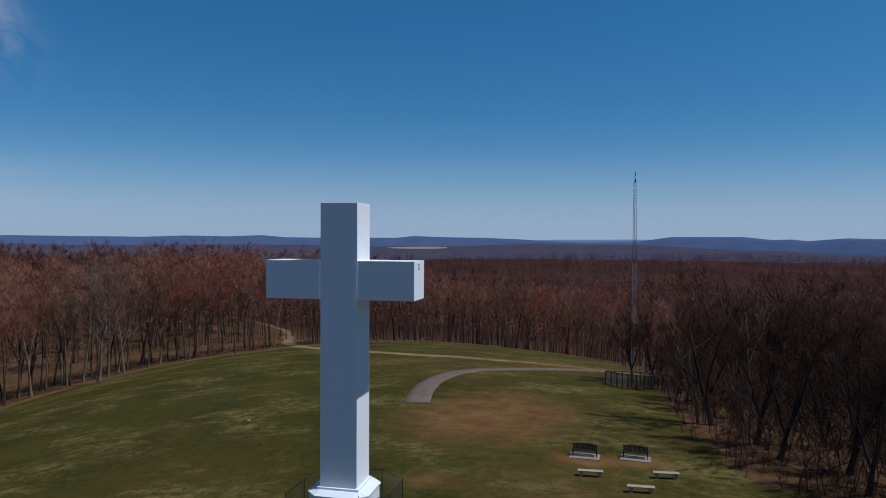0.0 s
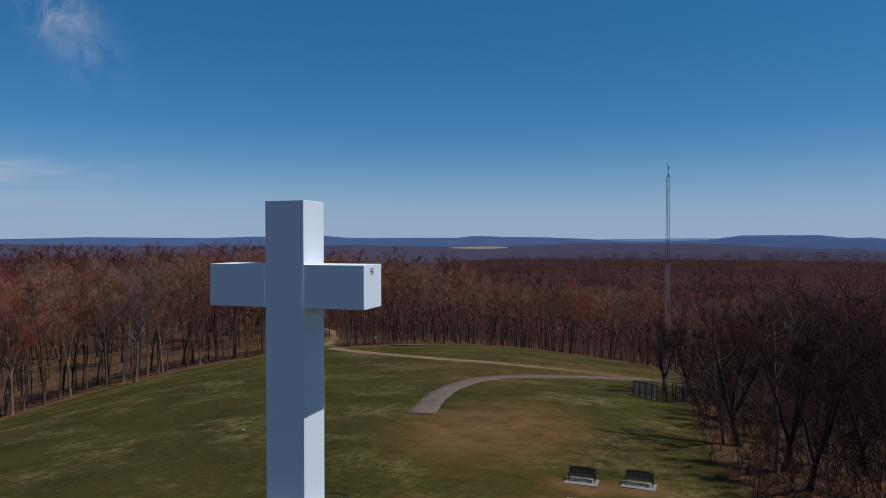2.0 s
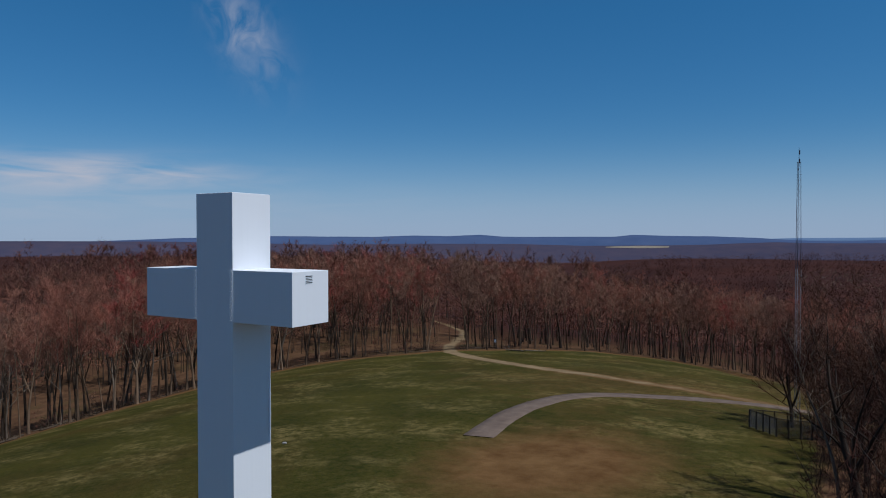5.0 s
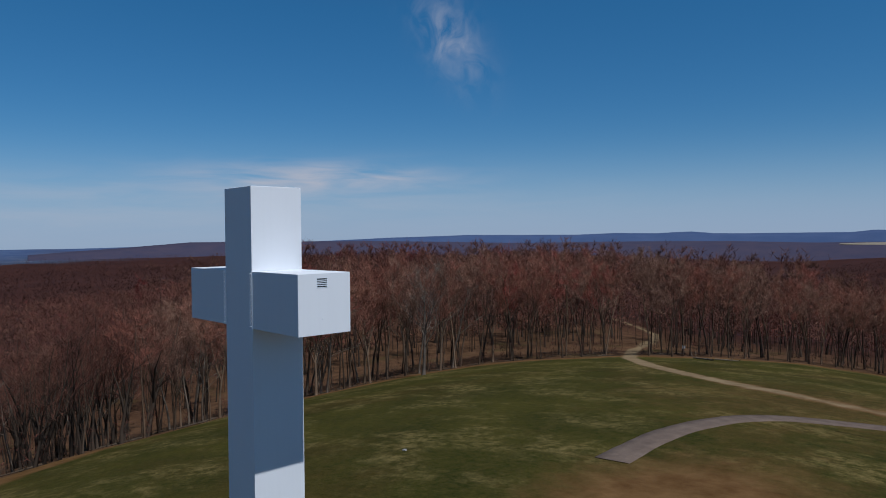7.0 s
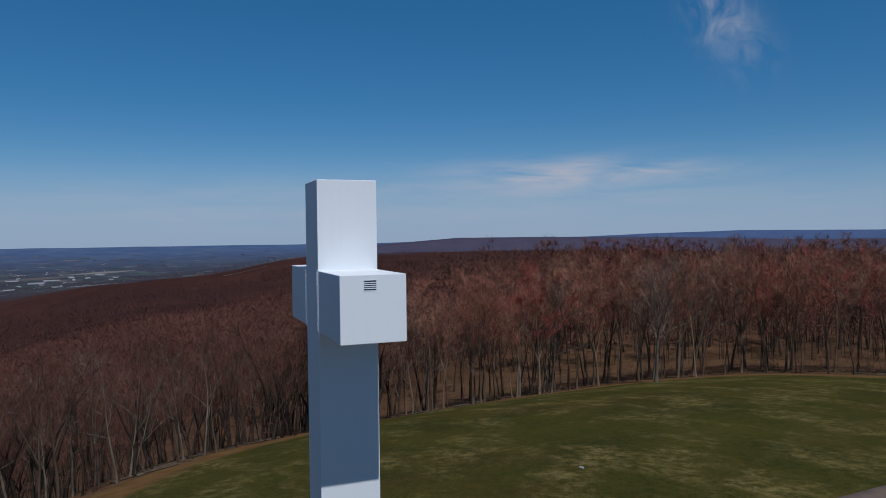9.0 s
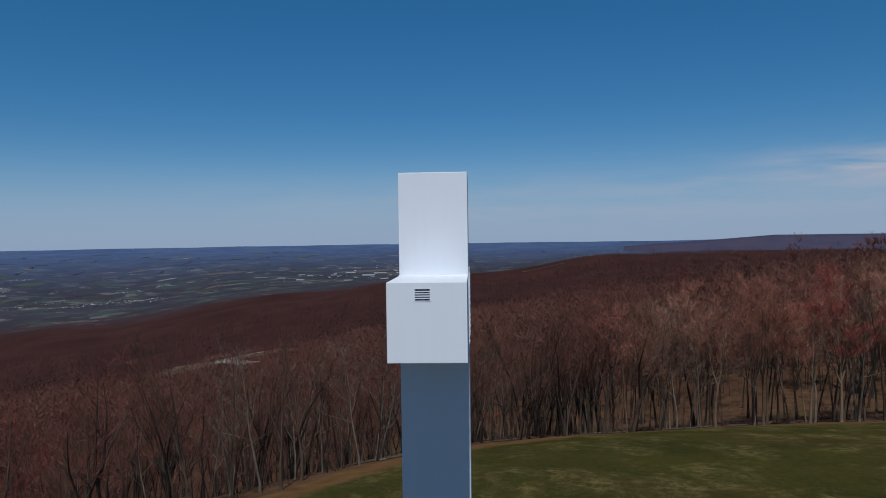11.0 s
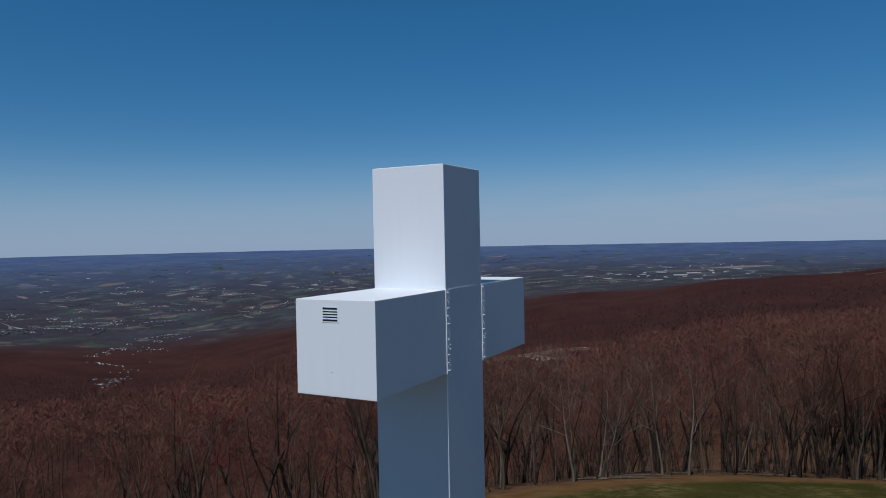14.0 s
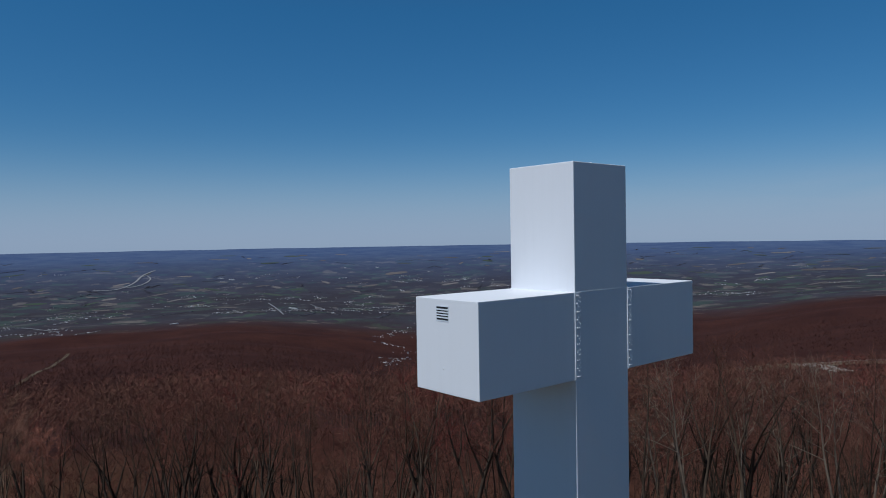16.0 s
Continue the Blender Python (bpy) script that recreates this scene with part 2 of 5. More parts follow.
def build_ground(N, L):
    # grass in two greens with straw-coloured patches lying along the slope
    g1 = n_range(N, L, n_noise(N, L, 0.09, 5, 0.6), 0.36, 0.66)
    g2 = n_range(N, L, n_noise(N, L, 1.7, 4, 0.7), 0.3, 0.7)
    green = n_mix(N, L, g1, (0.0155, 0.0215, 0.0035), (0.043, 0.041, 0.007))
    green = n_mix(N, L, n_math(N, L, "MULTIPLY", g2, 0.58), green, (0.08, 0.06, 0.016))
    g3 = n_range(N, L, n_noise(N, L, 0.055, 6, 0.65, stretch=(1.2, 0.8, 1)), 0.5, 0.68)
    green = n_mix(N, L, n_math(N, L, "MULTIPLY", g3, 0.55), green, (0.062, 0.036, 0.011))
    s1 = n_range(N, L, n_noise(N, L, 0.13, 8, 0.68, stretch=(0.85, 1.15, 1)), 0.47, 0.62)
    s2 = n_range(N, L, n_noise(N, L, 1.1, 6, 0.75), 0.42, 0.6)
    straw = n_math(N, L, "MULTIPLY", s1, s2)
    grass = n_mix(N, L, n_math(N, L, "MULTIPLY", straw, 0.62), green, (0.2, 0.148, 0.056))
    tuft = n_range(N, L, n_noise(N, L, 7.0, 5, 0.8), 0.3, 0.72, 0.6, 1.45)
    tv = N("ShaderNodeCombineXYZ")
    for i in range(3):
        L(tuft, tv.inputs[i])
    grass = n_mix(N, L, 1.0, grass, tv.outputs[0], "MULTIPLY")
    # bare earth
    d1 = n_range(N, L, n_noise(N, L, 0.5, 6, 0.65), 0.3, 0.72)
    earth = n_mix(N, L, d1, (0.085, 0.041, 0.014), (0.17, 0.093, 0.038))
    edge = n_noise(N, L, 0.6, 6, 0.7)
    dm = n_attr(N, "dirt")
    dirt = n_range(N, L, n_math(N, L, "ADD", n_math(N, L, "MULTIPLY", dm, 0.75), n_math(N, L, "MULTIPLY", edge, 0.5)), 0.42, 0.85)
    c = n_mix(N, L, dirt, grass, earth)
    track = n_mix(N, L, d1, (0.15, 0.1, 0.054), (0.26, 0.185, 0.105))
    # leaf litter under the trees
    l1 = n_range(N, L, n_noise(N, L, 0.35, 6, 0.7), 0.3, 0.7)
    l2 = n_range(N, L, n_noise(N, L, 3.0, 4, 0.7), 0.3, 0.7)
    litter = n_mix(N, L, l1, (0.03, 0.0135, 0.008), (0.125, 0.064, 0.034))
    litter = n_mix(N, L, n_math(N, L, "MULTIPLY", l2, 0.4), litter, (0.175, 0.1, 0.052))
    fm = n_attr(N, "forest")
    fo = n_range(N, L, n_math(N, L, "ADD", n_math(N, L, "MULTIPLY", fm, 0.8), n_math(N, L, "MULTIPLY", edge, 0.4)), 0.45, 0.75)
    mossy = n_range(N, L, n_noise(N, L, 0.07, 5, 0.6), 0.55, 0.7)
    litter = n_mix(N, L, n_math(N, L, "MULTIPLY", mossy, 0.6), litter, (0.06, 0.055, 0.018))
    c = n_mix(N, L, fo, c, litter)
    c = n_mix(N, L, n_range(N, L, n_math(N, L, "ADD", n_attr(N, "track"), n_math(N, L, "MULTIPLY", edge, 0.5)), 0.5, 0.95), c, track)
    # wooded hillsides farther off
    w1 = n_range(N, L, n_noise(N, L, 0.012, 8, 0.7), 0.35, 0.65)
    w2 = n_range(N, L, n_noise(N, L, 0.12, 5, 0.75), 0.3, 0.7)
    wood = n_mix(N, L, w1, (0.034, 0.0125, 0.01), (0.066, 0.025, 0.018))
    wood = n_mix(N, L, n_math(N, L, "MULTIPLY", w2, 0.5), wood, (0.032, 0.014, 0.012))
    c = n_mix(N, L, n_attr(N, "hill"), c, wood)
    # farmland and woodlots of the plain, some haze greyed into their tones
    tc = N("ShaderNodeTexCoord")
    vo = N("ShaderNodeTexVoronoi")
    vo.inputs["Scale"].default_value = 0.021
    mp = N("ShaderNodeMapping")
    mp.inputs["Scale"].default_value = (1.0, 1.0, 0.0)
    L(tc.outputs["Object"], mp.inputs[0])
    warp = N("ShaderNodeTexNoise")
    warp.inputs["Scale"].default_value, warp.inputs["Detail"].default_value = 0.004, 4
    L(mp.outputs[0], warp.inputs["Vector"])
    sc = N("ShaderNodeVectorMath")
    sc.operation = "SCALE"
    sc.inputs[3].default_value = 260
    L(warp.outputs["Color"], sc.inputs[0])
    ad = N("ShaderNodeVectorMath")
    L(mp.outputs[0], ad.inputs[0])
    L(sc.outputs[0], ad.inputs[1])
    L(ad.outputs[0], vo.inputs["Vector"])
    sp = N("ShaderNodeSeparateColor")
    L(vo.outputs["Color"], sp.inputs[0])
    ramp = N("ShaderNodeValToRGB")
    ramp.color_ramp.interpolation = "CONSTANT"
    e = ramp.color_ramp.elements
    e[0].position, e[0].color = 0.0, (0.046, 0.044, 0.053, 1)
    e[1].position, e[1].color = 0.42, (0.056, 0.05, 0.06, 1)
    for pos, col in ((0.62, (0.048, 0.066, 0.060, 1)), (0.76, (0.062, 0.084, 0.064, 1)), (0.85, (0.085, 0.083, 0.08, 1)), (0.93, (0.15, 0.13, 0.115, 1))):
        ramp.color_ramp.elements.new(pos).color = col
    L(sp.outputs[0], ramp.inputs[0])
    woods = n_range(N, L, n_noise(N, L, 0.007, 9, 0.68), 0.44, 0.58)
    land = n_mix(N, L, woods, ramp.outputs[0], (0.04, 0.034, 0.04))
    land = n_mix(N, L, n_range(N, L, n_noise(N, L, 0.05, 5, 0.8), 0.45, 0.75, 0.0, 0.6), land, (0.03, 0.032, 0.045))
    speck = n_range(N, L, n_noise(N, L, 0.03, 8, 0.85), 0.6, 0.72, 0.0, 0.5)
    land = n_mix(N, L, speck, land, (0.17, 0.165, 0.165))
    # distance haze painted in: the land's colour turns blue with range
    haze_blue = n_mix(N, L, n_range(N, L, n_noise(N, L, 0.006, 8, 0.7), 0.4, 0.62), (0.055, 0.086, 0.175), (0.08, 0.115, 0.2))
    land = n_mix(N, L, n_attr(N, "haze_blue"), land, haze_blue)
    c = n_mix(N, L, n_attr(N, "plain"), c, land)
    return c, n_noise(N, L, 5.0, 4, 0.7), 0.05


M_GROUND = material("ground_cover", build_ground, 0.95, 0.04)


# ---- terrain ----
def smooth(x, lo, hi):
    u = np.clip((np.asarray(x, float) - lo) / (hi - lo), 0, 1)
    return u * u * (3 - 2 * u)


KNOB = (-1.079323, 0.072417, -0.005645, -0.001819, -0.001390, -0.000736)          # the grassy knob: a quadric dome
CENTRE = (15.0, -2.0, 12.0)
RANGES = np.log([260, 600, 1200, 2400, 3600, 4850])
# bearing from +Y towards -X, then the land's slope angle at those ranges
FALL = ((-90, -7, -4, -3, -2, -1.7, -1.4), (-20, -8.5, -5.4, -1.9, -2.0, -1.7, -1.4), (0, -9.0, -5.6, -1.9, -2.0, -1.7, -1.4),
        (11, -8.4, -5.4, -2.3, -2.0, -1.7, -1.4), (21, -8.0, -5.6, -3.9, -2.9, -2.1, -1.4), (40, -5.2, -3.2, -2.0, -1.9, -1.6, -1.3), (60, -5, -3.4, -2.1, -1.8, -1.4, -1.0),
        (75, -7.5, -4.6, -1.6, -2.0, -1.5, -0.69), (90, -9.5, -6.5, -3.2, -3.4, -1.7, -0.69), (105, -12, -9, -5.2, -3.7, -1.7, -0.69),
        (120, -14, -11, -7.6, -4.5, -1.8, -0.69), (140, -15, -13, -10.0, -5.0, -1.9, -0.69), (158, -14, -10.5, -7.8, -5, -1.9, -0.69),
        (180, -14, -11, -8.2, -5, -1.9, -0.69), (225, -10, -8, -6, -4, -2, -0.69))


def fall_angle(yaw, lr):
    tab = np.array(FALL)
    ys = np.append(tab[:, 0], 270.0)
    val = np.vstack([tab[:, 1:], tab[:1, 1:]])
    i = np.clip(np.searchsorted(ys, yaw, "right") - 1, 0, len(ys) - 2)
    u = (yaw - ys[i]) / (ys[i + 1] - ys[i])
    u = u * u * (3 - 2 * u)
    k = np.clip(np.searchsorted(RANGES, lr, "right") - 1, 0, len(RANGES) - 2)
    v = np.clip((lr - RANGES[k]) / (RANGES[k + 1] - RANGES[k]), -0.6, 1.02)
    a = val[i, k] * (1 - v) + val[i, k + 1] * v
    b = val[i + 1, k] * (1 - v) + val[i + 1, k + 1] * v
    return a * (1 - u) + b * u


def waves(x, y, size, seed):
    """Cheap smooth noise: a few crossed sines, about -1 to 1."""
    rng = np.random.RandomState(seed)
    out = np.zeros_like(np.asarray(x, float))
    for k in range(7):
        a, f, p = rng.uniform(0, 6.28), rng.uniform(0.6, 2.2) / size, rng.uniform(0, 6.28)
        out = out + np.sin((np.cos(a) * x + np.sin(a) * y) * f * 6.28 + p) / 3.2
    return out


def ground_z(x, y):
    x, y = np.asarray(x, float), np.asarray(y, float)
    near = KNOB[0] + KNOB[1] * x + KNOB[2] * y + KNOB[3] * x * x + KNOB[4] * x * y + KNOB[5] * y * y + 0.07 * waves(x, y, 22, 3)
    near = near - 0.16 * np.exp(-((x - 13) / 6.0) ** 2 - ((y - 9) / 8.0) ** 2)
    near = near - 0.0062 * np.maximum(0, -0.2 * x - 0.98 * y - 8) ** 2
    dx, dy = x - CENTRE[0], y - CENTRE[1]
    r = np.maximum(np.hypot(dx, dy), 1.0)
    yaw = (np.degrees(np.arctan2(-dx, dy)) + 90) % 360 - 90
    far = CENTRE[2] + r * np.tan(np.radians(fall_angle(yaw, np.log(r)))) + r * 0.0035 * waves(x, y, 420, 5) * smooth(r, 250, 700) * (1 - 0.93 * smooth(r, 1300, 2000))
    w = smooth(np.hypot(x + 10, y - 45), 60, 200)
    return near * (1 - w) + far * w


def gz(x, y):
    return float(ground_z(x, y))


def yaw_range(x, y):
    dx, dy = x - CENTRE[0], y - CENTRE[1]
    return (np.degrees(np.arctan2(-dx, dy)) + 90) % 360 - 90, np.hypot(dx, dy)


# the edge of the woods round the mown field
EDGE = np.array([(17.5, 18), (17.2, 36), (15.8, 43.6), (17, 48), (25, 52), (17.5, 60), (15, 69), (13, 84), (4, 103), (-8, 114), (-22, 113), (-32, 104), (-40, 99), (-47, 97),
                 (-53, 89), (-61, 88), (-68, 79), (-72, 70), (-73, 58), (-71, 48), (-69, 36), (-66, 24), (-61, 12), (-52, 2), (-42, -5),
                 (-33, -9), (-24, -13), (-15, -17), (-6, -20.5), (3, -25), (8, -33), (14, -46), (30, -52), (48, -40), (52, -20), (42, -8), (29, 1), (19.5, 8)], float)


def edge_distance(x, y):
    """Metres outside the field's edge; negative on the grass."""
    x, y = np.asarray(x, float), np.asarray(y, float)
    best = np.full(x.shape, 1e9)
    inside = np.zeros(x.shape, bool)
    for (ax, ay), (bx, by) in zip(EDGE, np.roll(EDGE, -1, 0)):
        ux, uy = bx - ax, by - ay
        u = np.clip(((x - ax) * ux + (y - ay) * uy) / (ux * ux + uy * uy), 0, 1)
        best = np.minimum(best, np.hypot(x - ax - u * ux, y - ay - u * uy))
        cross = ((ay > y) != (by > y)) & (x < ux * (y - ay) / (uy if uy else 1e-9) + ax)
        inside ^= cross
    return np.where(inside, -best, best)


def line_distance(x, y, pts):
    best = np.full(np.shape(x), 1e9)
    for (ax, ay), (bx, by) in zip(pts[:-1], pts[1:]):
        ux, uy = bx - ax, by - ay
        u = np.clip(((x - ax) * ux + (y - ay) * uy) / (ux * ux + uy * uy), 0, 1)
        best = np.minimum(best, np.hypot(x - ax - u * ux, y - ay - u * uy))
    return best


TRAIL = [(30, 54), (20, 55), (12, 56.8), (2, 60.2), (-10, 64.2), (-20, 69.2), (-31, 78), (-41.2, 89.5), (-54.9, 112.4), (-68.5, 141.6), (-81.8, 168.7), (-93.9, 178.3), (-105.8, 180.4)]
WALKWAY = [(-2.95, 26.0), (-3.75, 31.0), (-4.15, 35.5), (-3.95, 40.2), (-3.1, 44.4), (-1, 47.9), (3, 50.6), (8, 53.2), (13, 54.8), (18, 55.2)]


def polar(yaw, r):
    a = radians(yaw)
    return (CENTRE[0] - math.sin(a) * r, CENTRE[1] + math.cos(a) * r)


POWER_CUT = [polar(175, 560), polar(172, 700), polar(169.5, 900), polar(168, 1180)]
YARD = [polar(110.9, 600), polar(109.7, 540), polar(108.8, 490), polar(107.9, 455)]
CLEARING = [polar(104.5, 560), polar(108, 560), polar(111.5, 600), polar(115, 645)]
HAMLET = [polar(143.8, 960), polar(142.9, 1130), polar(142.0, 1330)]
LOGGED = [polar(4.2, 800), polar(1.8, 830), polar(-0.8, 850), polar(-3.0, 840)]
CREST_CLEARING = [polar(82.5, 1130), polar(86, 1120)]


def mesh_object(name, verts, faces, mats, parent=None, smooth_shade=False, attrs=(), mat_index=None):
    """A mesh object from arrays; faces are one array of triangles or of quads."""
    me = bpy.data.meshes.new(name)
    verts, faces = np.asarray(verts, np.float32), np.asarray(faces, np.int32)
    n, k = faces.shape
    me.vertices.add(len(verts))
    me.vertices.foreach_set("co", verts.ravel())
    me.loops.add(n * k)
    me.loops.foreach_set("vertex_index", faces.ravel())
    me.polygons.add(n)
    me.polygons.foreach_set("loop_start", np.arange(0, n * k, k, dtype=np.int32))
    me.polygons.foreach_set("loop_total", np.full(n, k, np.int32))
    if smooth_shade:
        me.polygons.foreach_set("use_smooth", np.ones(n, bool))
    if mat_index is not None:
        me.polygons.foreach_set("material_index", np.asarray(mat_index, np.int32))
    for m in (mats if isinstance(mats, (list, tuple)) else [mats]):
        me.materials.append(m)
    for an, av in attrs:
        me.attributes.new(an, "FLOAT", "POINT").data.foreach_set("value", np.asarray(av, np.float32))
    me.update()
    ob = new(name, me)
    if parent is not None:
        ob.parent = parent
    return ob


def build_terrain():
    rings = np.concatenate([np.arange(0.0, 132, 1.25), 132 * np.exp(np.linspace(0.012, math.log(4840 / 132), 150))])
    na = 420
    ang = np.linspace(0, 2 * np.pi, na, endpoint=False)
    R, A = np.meshgrid(rings[1:], ang, indexing="ij")
    k = smooth(R, 150, 600)
    x = (np.cos(A) * R + -15 * (1 - k) + CENTRE[0] * k).ravel()
    y = (np.sin(A) * R + 40 * (1 - k) + CENTRE[1] * k).ravel()
    x, y = np.append(x, -15.0), np.append(y, 40.0)
    z = ground_z(x, y)
    nr = len(rings) - 1
    i, j = np.meshgrid(np.arange(nr - 1), np.arange(na), indexing="ij")
    a, b = i * na + j, i * na + (j + 1) % na
    quads = np.stack([a, a + na, b + na, b], -1).reshape(-1, 4)
    j = np.arange(na)
    tris = np.stack([np.full(na, nr * na), j, (j + 1) % na, (j + 1) % na], -1)
    faces = np.concatenate([np.stack([quads[:, [0, 1, 2]], quads[:, [0, 2, 3]]], 1).reshape(-1, 3), tris[:, :3]])
    ed = edge_distance(x, y)
    yaw, r = yaw_range(x, y)
    trail = 1 - smooth(line_distance(x, y, TRAIL), 0.3, 1.7)
    track = (1 - smooth(line_distance(x, y, TRAIL), 0.5, 1.8)) * (1 - 0.5 * smooth(x, -20, 8))
    patch = np.exp(-((x - 4.0) / 7.0) ** 2 - ((y - 21.5) / 9) ** 2) * 1.0 + 0.42 * np.exp(-((x + 2) / 24) ** 2 - ((y - 58) / 26) ** 2) + 0.45 * np.exp(-((x - 3) / 1.6) ** 2 - ((y - 5.5) / 1.4) ** 2)
    rim = np.exp(-((ed + 1.3) / 2.3) ** 2) * 1.15 * (1 - 0.85 * smooth(x, 4, 13))
    worn = 0.34 * np.exp(-((x - 11) / 7) ** 2 - ((y - 5) / 6) ** 2) + 0.22 * np.exp(-((x - 2) / 15) ** 2 - ((y + 5) / 9) ** 2) + sum(1.2 * np.exp(-((x - bx) / 1.4) ** 2 - ((y - by) / 0.9) ** 2) for bx, by in ((11.2, 10.8), (14.3, 11.2)))
    dirt = np.clip(trail + patch + rim + worn, 0, 1)
    forest = smooth(ed, -0.6, 2.2) * (1 - trail * 0.8)
    hill = smooth(ed, 40, 130) * (1 - np.clip(1.3 * track, 0, 1))
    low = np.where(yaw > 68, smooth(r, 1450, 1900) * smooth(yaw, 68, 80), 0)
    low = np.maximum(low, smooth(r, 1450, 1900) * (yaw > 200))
    # the last mask grows with range and brings in the haze colour
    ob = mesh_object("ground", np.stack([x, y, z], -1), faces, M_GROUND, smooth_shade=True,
                     attrs=(("dirt", dirt), ("track", track), ("forest", forest), ("hill", hill), ("plain", low), ("haze_blue", smooth(r, 2300, 4600) * 0.95)))
    return tagged(ob, "mown grass knob falling to brown woods and a distant plain", "ground", kind="structure")


build_terrain()


def ridge(name, label, mat, dist, depth, knots, seed, rough):
    """A long wooded ridge: a solid wedge whose crest follows the slope angles in knots."""
    yaw = np.linspace(knots[0][0], knots[-1][0], 420)
    el = np.interp(yaw, [k[0] for k in knots], [k[1] for k in knots])
    t = yaw * 1.0
    el = el + rough * (np.sin(t * 0.31 + seed) + 0.6 * np.sin(t * 0.83 + 2 * seed) + 0.35 * np.sin(t * 1.9 + 3 * seed) + 0.14 * np.sin(t * 5.3 + seed))
    d = np.radians(yaw)
    rows = []
    for rr, f in ((dist - depth, 0.0), (dist - depth * 0.45, 0.93), (dist, 1.0), (dist + depth * 0.4, 0.8)):
        crest = CENTRE[2] + dist * np.tan(np.radians(el))
        base = -260.0
        zz = crest if f == 1.0 else base + (crest - base) * f
        rows.append(np.stack([CENTRE[0] - np.sin(d) * rr, CENTRE[1] + np.cos(d) * rr, zz], -1))
    n = len(yaw)
    verts = np.concatenate(rows)
    i, j = np.meshgrid(np.arange(3), np.arange(n - 1), indexing="ij")
    a = (i * n + j).ravel()
    faces = np.stack([a, a + 1, a + n + 1, a + n], -1)
    return tagged(mesh_object(name, verts, faces, mat, smooth_shade=True), label, "ridge", kind="structure")


FAR_CREST = [(-62, 0), (-20, 0.06), (-18, 0.1), (-15.4, -0.11), (-14.3, 0.01), (-13.1, -0.03), (-11.2, 0.18), (-5.9, 0.17), (-3.4, -0.2), (0, -0.34), (2.4, -0.3), (4.7, -0.18), (6.1, -0.09), (9.3, 0.04),
             (12.4, 0.07), (14.9, 0.15), (16.3, 0), (22.8, -0.03), (25.4, 0), (27.2, 0.16), (29.8, 0.05), (33, 0.11), (36, -0.02), (45, 0.04), (51, -0.1), (57, -0.33), (66, -0.5), (76, -0.72), (84, -0.95)]
MID_CREST = [(-62, -1.1), (-17, -1.08), (-13.5, -0.83), (-10.4, -0.85), (-6.3, -0.62), (-2.9, -0.46), (1, -0.48), (4.7, -0.41), (9.3, -0.62), (12.4, -0.7), (18.6, -0.74), (24.5, -0.6), (33, -0.6), (40, -0.65), (48.7, -0.46),
             (53, -0.38), (62.5, -0.3), (67, -0.32), (72, -0.7), (78, -1.1)]
# farther ridges are paler and bluer: haze painted into each material
ridge("backdrop_pale_ridge", "palest blue ridge seen through a gap", plain("palest_ridge_haze", (0.11, 0.17, 0.28), (0.13, 0.19, 0.3), 0.006, 1.0, 0.0), 4850, 120, [(-9, -0.3), (-4, -0.07), (3, -0.1), (9, -0.3)], 2.0, 0.01)
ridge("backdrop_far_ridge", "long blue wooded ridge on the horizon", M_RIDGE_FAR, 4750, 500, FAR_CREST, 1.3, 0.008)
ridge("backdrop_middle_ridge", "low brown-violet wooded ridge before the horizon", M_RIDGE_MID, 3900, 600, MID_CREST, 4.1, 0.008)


# ---- parts ----
def part(name, bm, mat, parent, label=""):
    """Link a bmesh as one mesh object under a thing or a part."""
    me = bpy.data.meshes.new(name)
    bmesh.ops.recalc_face_normals(bm, faces=bm.faces)
    bm.to_mesh(me)
    bm.free()
    me.materials.append(mat)
    ob = new(name, me)
    if parent is not None:
        ob.parent = parent
    if label:
        tagged(ob, label)
    return ob


def thing(name, label, category, m=None, group="", kind=""):
    ob = new(name)
    ob.empty_display_size = 0.3
    if m is not None:
        ob.matrix_world = m
    return tagged(ob, label, category, group, kind)


def box(bm, x0, x1, y0, y1, z0, z1, bevel=0.0):
    r = bmesh.ops.create_cube(bm, size=1.0)
    vs = r["verts"]
    for v in vs:
        v.co = Vector((x0 if v.co.x < 0 else x1, y0 if v.co.y < 0 else y1, z0 if v.co.z < 0 else z1))
    if bevel:
        es = list({e for v in vs for e in v.link_edges})
        bmesh.ops.bevel(bm, geom=es, offset=bevel, segments=2, affect="EDGES", profile=0.6)
    return bm


def prism(bm, outline, z0, z1):
    lo = [bm.verts.new((x, y, z0)) for x, y in outline]
    hi = [bm.verts.new((x, y, z1)) for x, y in outline]
    n = len(outline)
    bm.faces.new(lo[::-1])
    bm.faces.new(hi)
    for i in range(n):
        bm.faces.new((lo[i], lo[(i + 1) % n], hi[(i + 1) % n], hi[i]))
    return bm


def rod(bm, a, b, r0, r1=None, sides=6):
    """A tapered rod from a to b."""
    a, b = Vector(a), Vector(b)
    q = (b - a).to_track_quat("Z", "Y")
    rings = []
    for p, r in ((a, r0), (b, r0 if r1 is None else r1)):
        rings.append([bm.verts.new(p + q @ Vector((r * math.cos(6.2832 * i / sides), r * math.sin(6.2832 * i / sides), 0))) for i in range(sides)])
    for i in range(sides):
        bm.faces.new((rings[0][i], rings[0][(i + 1) % sides], rings[1][(i + 1) % sides], rings[1][i]))
    bm.faces.new(rings[0][::-1])
    bm.faces.new(rings[1])
    return bm


# ---- the cross ----
HW, DEP, TOP, ARM_T, ARM_B, ARM_X = 0.915, 1.83, 13.72, 11.0, 9.17, 3.67


